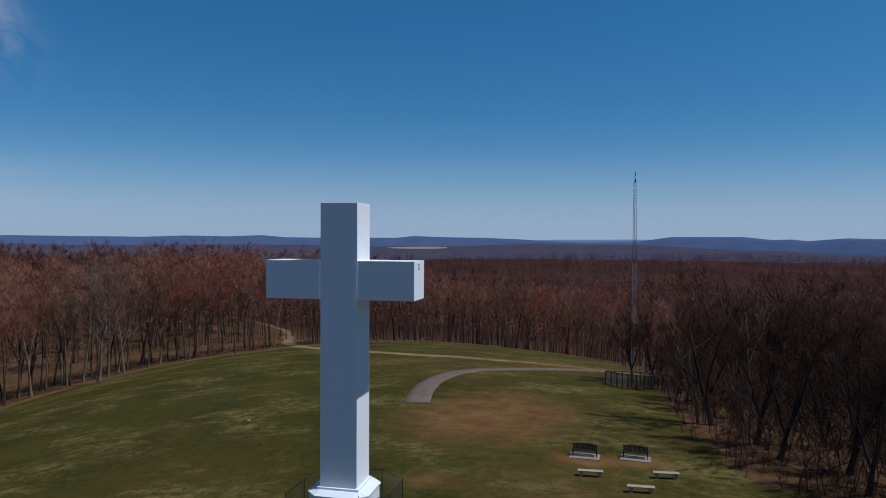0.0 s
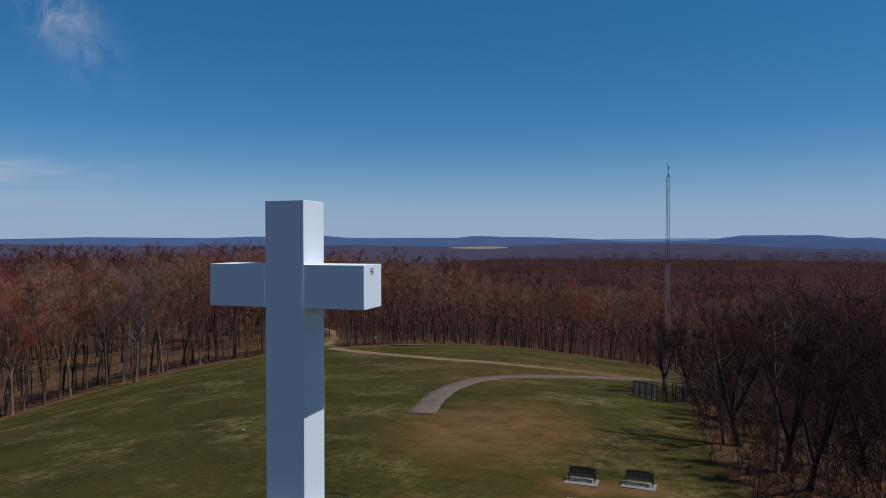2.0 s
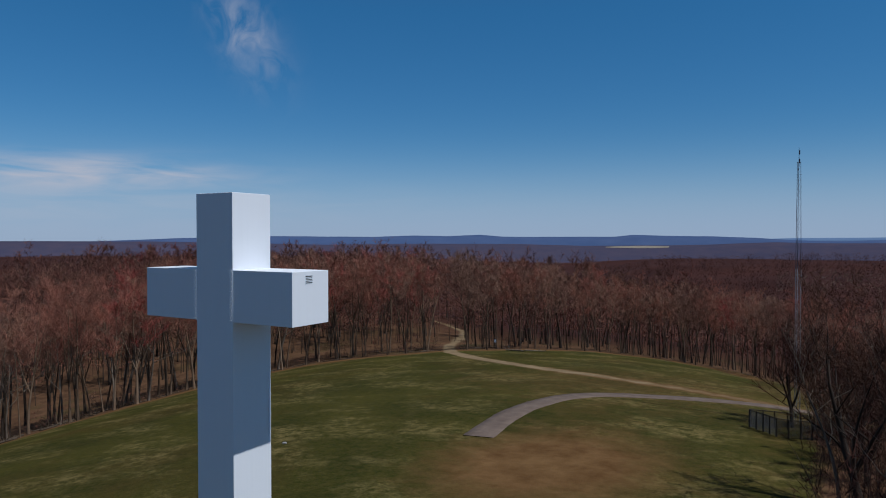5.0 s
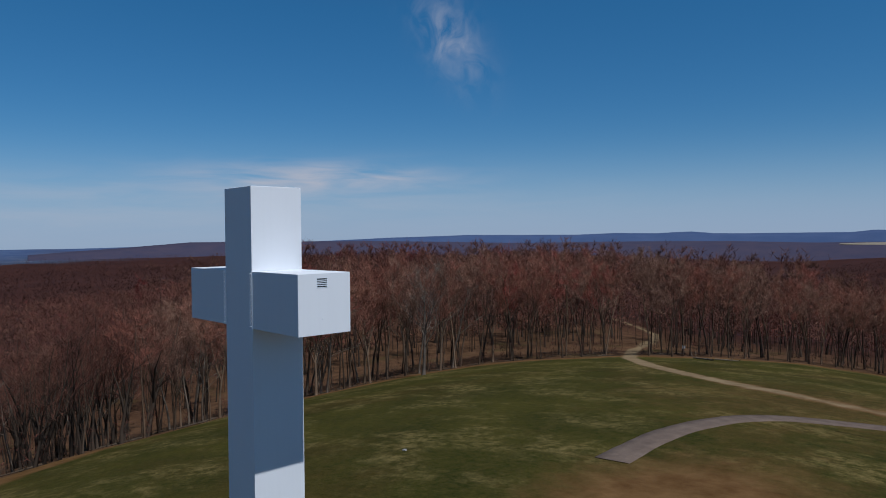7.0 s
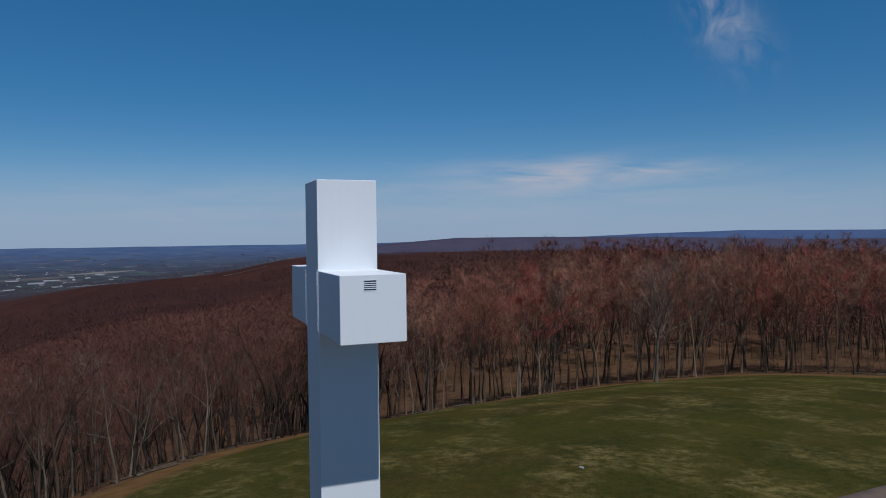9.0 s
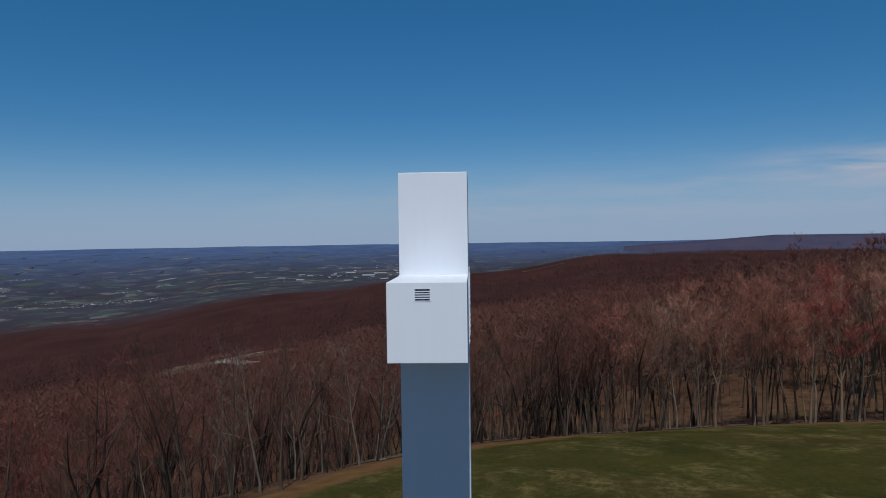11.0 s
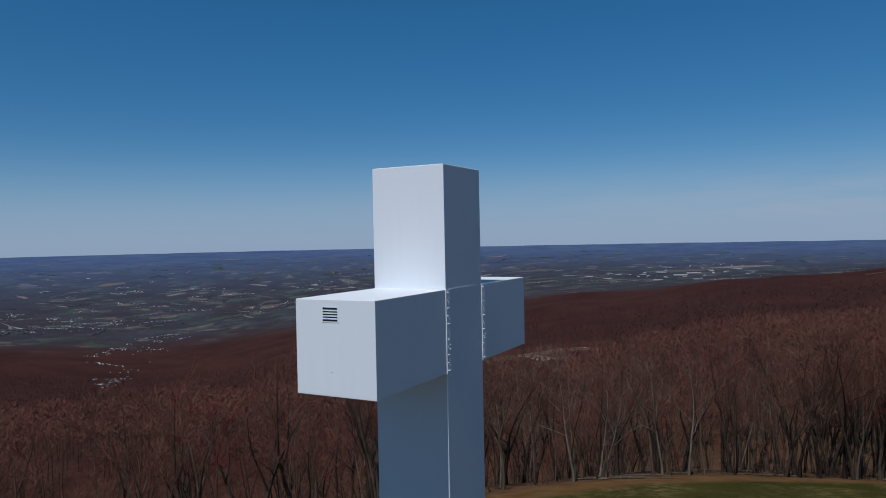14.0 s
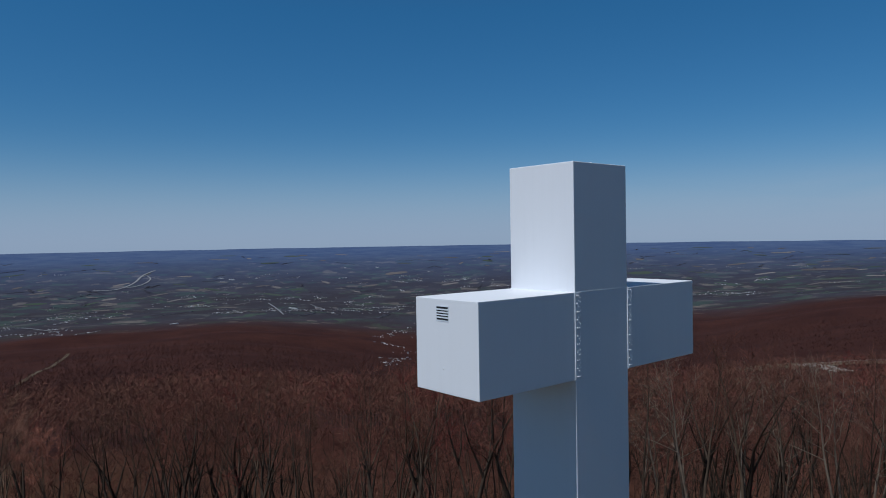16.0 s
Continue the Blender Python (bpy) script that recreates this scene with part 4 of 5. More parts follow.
        scrub = np.where((yaw > 104) & (yaw < 115.5) & (r > 300) & (r < 640), 0.28, 1.0) * np.where((yaw > 66) & (r > 950), 0.55, 1.0)
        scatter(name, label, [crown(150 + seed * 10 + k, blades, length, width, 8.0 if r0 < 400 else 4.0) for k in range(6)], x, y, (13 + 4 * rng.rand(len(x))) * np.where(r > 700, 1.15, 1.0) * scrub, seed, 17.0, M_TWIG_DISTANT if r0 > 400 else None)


def build_shaded_trees():
    """Many-stemmed dark trees crowding the field's eastern edge, shade painted into them."""
    protos = []
    for k, label in enumerate(("dark many-stemmed bare tree with a tangled crown", "dark spreading bare tree with low forking limbs", "dark bare tree with crooked upswept limbs")):
        (v, f), (tv, tf) = grow(360 + k, 10.0, (0.19, 0.22, 0.16)[k], (2.9, 3.6, 2.5)[k], (16, 18, 13)[k], 6, 26, (0.22, 0.26, 0.34)[k], sides=6, lean=0.08, tw_w=0.0085, forks=(3, 3, 1)[k], crook=0.14)
        t = thing("tree", label, "tree", group="dark trees beside the benches")
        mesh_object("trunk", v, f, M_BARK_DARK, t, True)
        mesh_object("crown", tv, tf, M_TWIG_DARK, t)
        protos.append(t)
    rng = random.Random(19)
    places = [(15.8, 44.4), (18.2, 45.6), (21.6, 47.0), (22.6, 50.5), (19.8, 33.6), (20.6, 28.6), (20.2, 22.4), (22.0, 17.4), (19.9, 39.8)]
    while len(places) < 46:
        x, y = rng.uniform(19, 42), rng.uniform(3, 62)
        d = float(edge_distance(np.array([x]), np.array([y]))[0])
        if d < 2.0 or d > 22 or float(line_distance(np.array([x]), np.array([y]), TRAIL)[0]) < 3 or any((x - a) ** 2 + (y - b) ** 2 < 11 for a, b in places):
            continue
        places.append((x, y))
    for i, (x, y) in enumerate(places):
        h = rng.uniform(0.8, 1.08) * (0.86 if x < 18.5 else 1.0)
        m = Matrix.LocRotScale((x, y, gz(x, y)), Euler((rng.gauss(0, 0.04), rng.gauss(0, 0.04), rng.uniform(0, 6.28))), (h, h, h))
        if i < 3:
            protos[i].matrix_world = m
        else:
            p = protos[rng.randrange(3)]
            copy_thing(p, m @ Matrix.Diagonal([1 / c for c in p.scale] + [1]))


build_edge_trees()
build_shaded_trees()
build_woods()


# ---- the paved walkway ----
def ribbon(name, label, pts, half, mat, lift, category, steps=8, kind="structure", thick=0.05):
    """A strip of even width draped on the land along a smooth line through pts."""
    P = [Vector((*p, 0)) for p in pts]
    line = []
    for i in range(len(P) - 1):
        a, b, c, d = P[max(i - 1, 0)], P[i], P[i + 1], P[min(i + 2, len(P) - 1)]
        for k in range(steps):
            u = k / steps
            line.append(0.5 * (2 * b + (c - a) * u + (2 * a - 5 * b + 4 * c - d) * u * u + (3 * b - a - 3 * c + d) * u ** 3))
    line.append(P[-1])
    V, F = [], []
    cols = (-1.0, -0.98, -0.33, 0.33, 0.98, 1.0)
    for i, p in enumerate(line):
        t = (line[min(i + 1, len(line) - 1)] - line[max(i - 1, 0)]).normalized()
        s = Vector((-t.y, t.x, 0))
        wob = 1 + 0.012 * math.sin(i * 1.7) + 0.025 * math.sin(i * 0.6)
        for u in cols:
            q = p + s * (u * half * wob)
            V.append((q.x, q.y, gz(q.x, q.y) + (lift if abs(u) < 1 else lift - thick)))
    n = len(cols)
    for i in range(len(line) - 1):
        for k in range(n - 1):
            a = i * n + k
            F.append((a, a + 1, a + n + 1, a + n))
    return tagged(mesh_object(name, V, F, mat, smooth_shade=False), label, category, kind=kind)


ribbon("pavement", "curving grey-brown gravel walkway ending in the grass", WALKWAY, 1.12, M_GRAVEL, 0.045, "walkway")


# ---- clearings, tracks and roads far off ----
M_TAN = plain("dry_tan_grass", (0.2, 0.165, 0.125), (0.31, 0.265, 0.21), 0.03, 0.95, 0.05, fine=0.4)
M_CUT = plain("brown_cleared_ground", (0.08, 0.058, 0.038), (0.16, 0.125, 0.085), 0.03, 0.95, 0.05, fine=0.4)
M_PALE_TRACK = plain("pale_gravel_track", (0.2, 0.175, 0.15), (0.38, 0.345, 0.31), 0.05, 0.95, 0.05, fine=0.4)
ribbon("ground_power_cut", "tan cleared strip running down the wooded slope", POWER_CUT, 2.6, M_CUT, 0.6, "clearing", 14)
ribbon("ground_clearing", "tan grassy clearing among bare woods", CLEARING, 20, M_CUT, 0.6, "clearing", 10)
ribbon("ground_yard", "pale gravel yard in the woodland clearing", YARD, 5, M_PALE_TRACK, 1.2, "gravel yard", 7)
ribbon("road_clearing_track", "pale gravel track in the clearing", [polar(111.4, 605), polar(109.8, 585), polar(107.5, 572), polar(105.2, 566)], 3.0, M_PALE_TRACK, 1.4, "track", 8)
ribbon("ground_crest_clearing", "pale bare strip on the hill's crest", CREST_CLEARING, 3, M_CUT, 1.0, "clearing", 10)
ribbon("road_straight", "straight pale road across the plain", [polar(153.7, 2330), polar(153.1, 2120), polar(152.5, 1900)], 2.4, M_ROADWAY, 2.5, "road", 10)
ribbon("road_branch", "short pale road across the plain", [polar(150.4, 2250), polar(149.7, 2120), polar(149.3, 2060)], 1.5, M_ROADWAY, 2.5, "road", 8)
ribbon("road_village", "pale road through the village", [polar(157, 2020), polar(154, 2030), polar(151, 2050), polar(147, 2100), polar(143, 2150)], 1.5, M_ROADWAY, 2.5, "road", 8)
ribbon("road_old", "road running out of the suburb", [polar(173, 1990), polar(171, 1900), polar(169.5, 1770), polar(168.6, 1700)], 1.8, M_ROADWAY, 2.5, "road", 8)
ribbon("road_highway", "pale highway sweeping across the plain", [polar(166.5, 2900), polar(165.2, 2880), polar(164.2, 2960), polar(163.5, 3110), polar(163.0, 3300), polar(162.2, 3450)], 4, M_ROADWAY, 2, "highway", 10)
ribbon("road_ramp", "looping ramp of the highway interchange", [polar(164.6, 2920), polar(163.5, 2960), polar(162.8, 3060), polar(162.5, 3180), polar(162.8, 3270), polar(163.3, 3210), polar(163.4, 3130)], 3, M_ROADWAY, 2.2, "highway ramp", 10)


def build_hillside_field():
    """A pale field lying on the middle ridge's near slope."""
    V, F = [], []
    n = 24
    for k in range(n):
        yw = 17.1 - 4.9 * k / (n - 1)
        w = math.sin(math.pi * (k + 0.3) / (n + 0.6)) ** 0.6 * (0.7 + 0.3 * k / n)
        crest = CENTRE[2] + 3900 * math.tan(radians(float(np.interp(yw, [q[0] for q in MID_CREST], [q[1] for q in MID_CREST]))))
        foot = -260 + (crest + 260) * 0.93
        for r in (3750 - 75 * w, 3770 + 90 * w):
            V.append((*polar(yw, r), foot + (crest - foot) * (r - 3630) / 270 + 2))
    for k in range(n - 1):
        F.append((2 * k, 2 * k + 2, 2 * k + 3, 2 * k + 1))
    return tagged(mesh_object("ground_hillside_field", V, F, M_TAN), "pale tan field on the far hillside", "field", kind="structure")


build_hillside_field()


def build_felled_slope():
    """Pale stems and brash left standing and lying on a felled slope."""
    rng = random.Random(23)
    V, F = [], []
    for _ in range(900):
        x, y = polar(rng.uniform(-3.4, 4.4), rng.uniform(740, 900))
        p = Vector((x, y, gz(x, y) + rng.uniform(4, 12)))
        flat = rng.random() < 0.6
        d = Vector((rng.uniform(-1, 1), rng.uniform(-1, 1), rng.uniform(0, 0.15) if flat else rng.uniform(1, 3))).normalized()
        sliver(V, F, p, d, rng.uniform(2, 6), rng.uniform(0.1, 0.28), rng)
    tagged(mesh_object("felled_brash", [tuple(v) for v in V], F, M_DEAD), "pale stems and brash on a felled slope", "brash", kind="stuff")


build_felled_slope()


# ---- fields and tree belts of the plain ----
def field_mix():
    def build(N, L):
        g = N("ShaderNodeNewGeometry")
        ramp = N("ShaderNodeValToRGB")
        e = ramp.color_ramp.elements
        e[0].position, e[0].color = 0.0, (0.05, 0.075, 0.045, 1)
        e[1].position, e[1].color = 1.0, (0.24, 0.21, 0.2, 1)
        for pos, c in ((0.35, (0.07, 0.085, 0.065, 1)), (0.5, (0.1, 0.085, 0.085, 1)), (0.8, (0.14, 0.12, 0.115, 1))):
            ramp.color_ramp.elements.new(pos).color = c
        L(g.outputs["Random Per Island"], ramp.inputs[0])
        v = n_range(N, L, n_noise(N, L, 0.02, 5, 0.7), 0.35, 0.65)
        return n_mix(N, L, n_math(N, L, "MULTIPLY", v, 0.45), ramp.outputs[0], (0.06, 0.062, 0.066)), None, 0
    return material("mixed_fields", build, 0.95, 0.05)


def build_plain_cover():
    rg = np.random.RandomState(31)
    V, F = [], []

    def field(yw, r, half_y, depth, skew):
        """A field with wavy sides, draped a little above the land."""
        k, n = len(V), 7
        for i in range(n):
            u = i / (n - 1) * 2 - 1
            w = depth * (0.35 + 0.65 * (1 - abs(u) ** 3)) * rg.uniform(0.8, 1.2)
            for side in (-1, 1):
                x, y = polar(yw + u * half_y, r + skew * u + side * w)
                V.append((x, y, gz(x, y) + 0.7))
        for i in range(n - 1):
            a = k + 2 * i
            F.append((a, a + 1, a + 3, a + 2))
    for yw, r, hy, dep in ((99, 2790, 2.6, 45), (94.5, 2930, 2.2, 50), (110.3, 2960, 1.8, 45), (103.6, 2860, 1.4, 28), (109.8, 2600, 1.6, 26), (123.6, 2960, 1.0, 40), (143.4, 3150, 0.9, 40), (136, 2070, 0.8, 26), (129.7, 2480, 0.8, 30)):
        field(yw, r, hy, dep, rg.uniform(-40, 40))
    for _ in range(240):
        r = math.exp(rg.uniform(math.log(1950), math.log(4300)))
        field(rg.uniform(84, 186), r, rg.uniform(0.15, 0.75), rg.uniform(7, 24) * r / 2600, rg.uniform(-40, 40))
    tagged(mesh_object("distant_fields", V, F, field_mix()), "patchwork of pale and green fields on the plain", "fields", kind="stuff")
    V, F = [], []
    for _ in range(260):
        r = math.exp(rg.uniform(math.log(1900), math.log(4200)))
        x, y = polar(rg.uniform(82, 188), r)
        a, length = rg.choice([0.3, 1.87]) + rg.normal(0, 0.4), rg.uniform(30, 130)
        for i in range(9):
            u = (i / 8 - 0.5) * length
            px, py = x + math.cos(a) * u + rg.normal(0, 3), y + math.sin(a) * u + rg.normal(0, 3)
            w, h, z, k = rg.uniform(4, 11), rg.uniform(0.5, 1.2), gz(px, py), len(V)
            V.extend([(px + w, py, z + h * 0.4), (px, py + w, z + h * 0.5), (px - w, py, z + h * 0.4), (px, py - w, z + h * 0.45), (px + rg.normal(0, 1), py, z + h), (px, py, z - 1)])
            for q in range(4):
                F.append((k + q, k + (q + 1) % 4, k + 4))
                F.append((k + (q + 1) % 4, k + q, k + 5))
    # belt colour lifted and blued to carry the haze before it
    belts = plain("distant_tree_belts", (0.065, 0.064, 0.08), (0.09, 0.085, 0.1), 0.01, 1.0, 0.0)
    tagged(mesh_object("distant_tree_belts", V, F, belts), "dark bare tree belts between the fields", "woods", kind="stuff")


build_plain_cover()


# ---- houses of the plain ----
def roof_mix():
    def build(N, L):
        g = N("ShaderNodeNewGeometry")
        ramp = N("ShaderNodeValToRGB")
        ramp.color_ramp.interpolation = "CONSTANT"
        e = ramp.color_ramp.elements
        e[0].position, e[0].color = 0.0, (0.09, 0.085, 0.09, 1)
        e[1].position, e[1].color = 0.35, (0.2, 0.17, 0.16, 1)
        for pos, c in ((0.62, (0.27, 0.27, 0.28, 1)), (0.86, (0.5, 0.5, 0.51, 1))):
            ramp.color_ramp.elements.new(pos).color = c
        L(g.outputs["Random Per Island"], ramp.inputs[0])
        return ramp.outputs[0], None, 0
    return material("mixed_roofs", build, 0.8, 0.2)


def build_town():
    walls = [plain("far_wall_white", (0.26, 0.26, 0.27), (0.55, 0.55, 0.55), 0.3, 0.8, 0.1), plain("far_wall_brick", (0.2, 0.13, 0.11), (0.3, 0.2, 0.17), 0.3, 0.8, 0.1), M_SIDING]
    roofs = [M_ROOF, plain("far_roof_pale", (0.24, 0.24, 0.25), (0.42, 0.42, 0.43), 0.3, 0.7, 0.2), M_ROOF]
    labels = ("white house with a dark gabled roof", "brick house with a pale metal gabled roof", "pale house with a grey gabled roof")
    protos = []
    for k in range(3):
        t = thing("house", labels[k], "house", group="houses of the distant town")
        part("wall", box(bmesh.new(), -5, 5, -3.5, 3.5, -3, 4.2), walls[k], t)
        bm = bmesh.new()
        prism(bm, [(-5.4, -4.0), (5.4, -4.0), (5.4, 4.0), (-5.4, 4.0)], 4.2, 4.4)
        top = [bm.verts.new((-5.4, 0, 7.2)), bm.verts.new((5.4, 0, 7.2))]
        c = [bm.verts.new((x, y, 4.4)) for x, y in ((-5.4, -4), (5.4, -4), (5.4, 4), (-5.4, 4))]
        for f in ((c[0], c[1], top[1], top[0]), (c[2], c[3], top[0], top[1]), (c[3], c[0], top[0]), (c[1], c[2], top[1])):
            bm.faces.new(f)
        part("roof", bm, roofs[k], t)
        protos.append(t)
    shed = thing("warehouse", "long low warehouse with a white roof", "warehouse", group="sheds of the distant town")
    part("wall", box(bmesh.new(), -26, 26, -9, 9, -4, 6), M_SIDING, shed)
    part("roof", prism(bmesh.new(), [(-26.5, -9.5), (26.5, -9.5), (26.5, 9.5), (-26.5, 9.5)], 6, 7), plain("white_membrane_roof", (0.4, 0.41, 0.43), (0.72, 0.72, 0.73), 0.02, 0.6, 0.3), shed)
    rng = random.Random(17)
    # bearing, range, spread of bearing, spread of range, houses
    groups = ((143.6, 1010, 0.3, 35, 8), (142.9, 1130, 0.45, 45, 9), (142.2, 1280, 0.6, 50, 8), (143.4, 1530, 1.0, 60, 6), (141.2, 1640, 1.2, 70, 8), (138.8, 1780, 1.0, 60, 7), (156, 2030, 1.2, 40, 16), (149, 2060, 2.6, 50, 26), (144, 2130, 2.0, 60, 16), (168.8, 1720, 0.9, 60, 12),
              (173.5, 1980, 1.5, 50, 16), (169, 2250, 2.2, 160, 22), (160, 2450, 3.0, 200, 26), (152, 2600, 4.0, 260, 26), (133, 2250, 4.0, 180, 24), (124, 2300, 4.0, 200, 20), (127, 2800, 6.0, 300, 18), (104, 2500, 3.0, 160, 14), (98, 2650, 3.0, 200, 10))
    first = [True, True, True]
    for yw, r, sy, sr, n in groups:
        for _ in range(n):
            x, y = polar(rng.gauss(yw, sy), max(r * 0.94, rng.gauss(r, sr)))
            k = rng.choices(range(3), (5, 3, 3))[0]
            s = rng.uniform(0.16, 0.32)
            m = Matrix.LocRotScale((x, y, gz(x, y)), Euler((0, 0, rng.choice((0.3, 1.87)) + rng.gauss(0, 0.25))), (s, s, s))
            if first[k]:
                protos[k].matrix_world, first[k] = m, False
            else:
                copy_thing(protos[k], m @ Matrix.Diagonal([1 / c for c in protos[k].scale] + [1]))
    done = False
    for yw, r, sy, sr, n in ((103, 2560, 2.5, 110, 13), (97, 2700, 3.0, 150, 13), (157.5, 3050, 1.2, 80, 5), (151.5, 2080, 0.8, 40, 2), (160.8, 1740, 0.1, 5, 1), (128, 2650, 3, 150, 5), (146, 3300, 2, 150, 3)):
        for _ in range(n):
            x, y = polar(rng.gauss(yw, sy), rng.gauss(r, sr))
            s = rng.uniform(0.25, 0.6) * (1.3 if yw < 110 else 1.0)
            m = Matrix.LocRotScale((x, y, gz(x, y)), Euler((0, 0, rng.choice((0.1, 1.67)) + rng.gauss(0, 0.2))), (s * rng.uniform(0.8, 1.5), s * rng.uniform(0.4, 1.1), s * 0.6))
            if not done:
                shed.matrix_world, done = m, True
            else:
                copy_thing(shed, m @ Matrix.Diagonal([1 / c for c in shed.scale] + [1]))

    # the countless smaller roofs between them
    rg = np.random.RandomState(8)
    V, F, k = [], [], 0
    towns = [(yw, r, sy * 1.2, sr, n) for yw, r, sy, sr, n in groups] + [(rg.uniform(86, 186), math.exp(rg.uniform(math.log(2000), math.log(3500))), rg.uniform(0.8, 2.4), rg.uniform(20, 70), rg.randint(8, 20)) for _ in range(26)]
    for yw, r, sy, sr, n in towns:
        axis = rg.uniform(0, 3.14)
        for _ in range(max(2, n // 2) if r > 1400 else 1):
            # one street of houses
            x0, y0 = polar(rg.normal(yw, sy), max(r * 0.95, rg.normal(r, sr)))
            a, count = axis + rg.choice([0, 1.57]) + rg.normal(0, 0.15), rg.randint(4, 16)
            for i in range(count):
                u, v = (i - count / 2) * rg.uniform(4.5, 6.5), rg.choice([-3.5, 3.5]) + rg.normal(0, 1.2)
                x, y = x0 + math.cos(a) * u - math.sin(a) * v, y0 + math.sin(a) * u + math.cos(a) * v
                z, w, d, h, c, sn = gz(x, y), rg.uniform(0.8, 2.2), rg.uniform(0.7, 1.4), rg.uniform(0.9, 1.7), math.cos(a), math.sin(a)
                for px, py, q in ((-w, -d, -1), (w, -d, -1), (w, d, -1), (-w, d, -1), (-w, -d, h), (w, -d, h), (w, d, h), (-w, d, h)):
                    V.append((x + px * c - py * sn, y + px * sn + py * c, z + q))
                F.extend([(k + p, k + q, k + e, k + f) for p, q, e, f in ((4, 5, 6, 7), (0, 1, 5, 4), (1, 2, 6, 5), (2, 3, 7, 6), (3, 0, 4, 7))])
                k += 8
    tagged(mesh_object("distant_rooftops", V, F, roof_mix()), "countless small pale roofs of the distant town", "town", kind="stuff")


build_town()


# ---- the lattice mast ----
def build_mast():
    x, y = 15.9, 46.8
    z0, z1, zs = gz(x, y), 19.5, 9.5
    t = thing("radio_mast", "slim three-legged lattice radio mast, pale below and dark above", "radio mast", pose(x, y, z0))
    side = 0.235
    legs = [(side * math.cos(a), side * math.sin(a)) for a in (0.4, 2.494, 4.589)]
    H, S = z1 - z0, zs - z0
    for lx, ly in legs:
        part("leg", rod(bmesh.new(), (lx, ly, -0.3), (lx, ly, S), 0.028, 0.028, 5), M_MAST_PALE, t, "pale painted leg")
        part("leg", rod(bmesh.new(), (lx, ly, S), (lx * 0.6, ly * 0.6, H - 1.2), 0.022, 0.018, 5), M_MAST, t, "dark painted leg")
    n = 42
    for k in range(n):
        za, zb = (H - 1.2) * k / n, (H - 1.2) * (k + 1) / n
        mat = M_MAST_PALE if zb < S else M_MAST
        f = 1 if za < S else 0.85
        for i in range(3):
            (ax, ay), (bx, by) = legs[i], legs[(i + 1) % 3]
            part("brace", rod(bmesh.new(), (ax * f, ay * f, za), (bx * f, by * f, zb), 0.006, 0.006, 3), mat, t)
            part("cross_bar", rod(bmesh.new(), (ax * f, ay * f, zb), (bx * f, by * f, zb), 0.006, 0.006, 3), mat, t)
    bm = bmesh.new()
    rod(bm, (0, 0, H - 1.6), (0, 0, H), 0.03, 0.015, 6)
    ant = part("antenna", bm, M_MAST, t)
    for z, r in ((H - 1.3, 0.06), (H - 0.6, 0.05)):
        bm = bmesh.new()
        rod(bm, (0.04, 0, z), (0.04, 0, z + 0.35), r, r * 0.8, 6)
        part("antenna_drum", bm, M_MAST, ant)
    return t


build_mast()


# ---- benches before the cross ----
def build_park_bench():
    """A black slatted iron bench with a low curved back; it faces -Y."""
    t = thing("park_bench", "black slatted iron park bench with a curved back", "bench", group="benches by the cross")
    for s in (-1, 1):
        x = s * 0.72
        bm = bmesh.new()
        for a, b in (((x, -0.22, 0), (x, -0.24, 0.62)), ((x, 0.22, 0), (x, 0.2, 0.44)), ((x, 0.2, 0.44), (x, 0.32, 0.86)), ((x, -0.24, 0.62), (x, 0.26, 0.64)), ((x, -0.22, 0.4), (x, 0.2, 0.42))):
            rod(bm, a, b, 0.025, 0.022, 6)
        part("end_frame", bm, M_IRON, t)
    for k in range(6):
        y = -0.22 + k * 0.083
        part("seat_slat", box(bmesh.new(), -0.74, 0.74, y, y + 0.062, 0.42, 0.44, 0.004), M_IRON, t)
    for k in range(19):
        x = -0.69 + k * 0.0767
        top = 0.79 + 0.08 * math.cos(x * 2.1)
        bm = bmesh.new()
        rod(bm, (x, 0.2, 0.46), (x, 0.2 + (top - 0.44) * 0.28, top), 0.034, 0.034, 4)
        part("back_slat", bm, M_IRON, t)
    bm = bmesh.new()
    pts = [(-0.74 + 0.148 * k, 0.3, 0.79 + 0.08 * math.cos((-0.74 + 0.148 * k) * 2.1)) for k in range(11)]
    for a, b in zip(pts[:-1], pts[1:]):
        rod(bm, a, b, 0.03, 0.03, 6)
    part("top_rail", bm, M_IRON, t)
    return t


def build_stone_bench():
    t = thing("stone_bench", "pale cast-stone backless bench on two dark supports", "bench", group="stone benches by the cross")
    part("seat", box(bmesh.new(), -0.73, 0.73, -0.2, 0.2, 0.38, 0.46, 0.012), M_STONE_SEAT, t)
    for s in (-1, 1):
        bm = bmesh.new()
        prism(bm, [(s * 0.52 - 0.09, -0.15), (s * 0.52 + 0.09, -0.15), (s * 0.52 + 0.09, 0.15), (s * 0.52 - 0.09, 0.15)], -0.05, 0.32)
        box(bm, s * 0.52 - 0.12, s * 0.52 + 0.12, -0.18, 0.18, 0.32, 0.38)
        part("support", bm, M_STONE_SEAT, t)
    return t


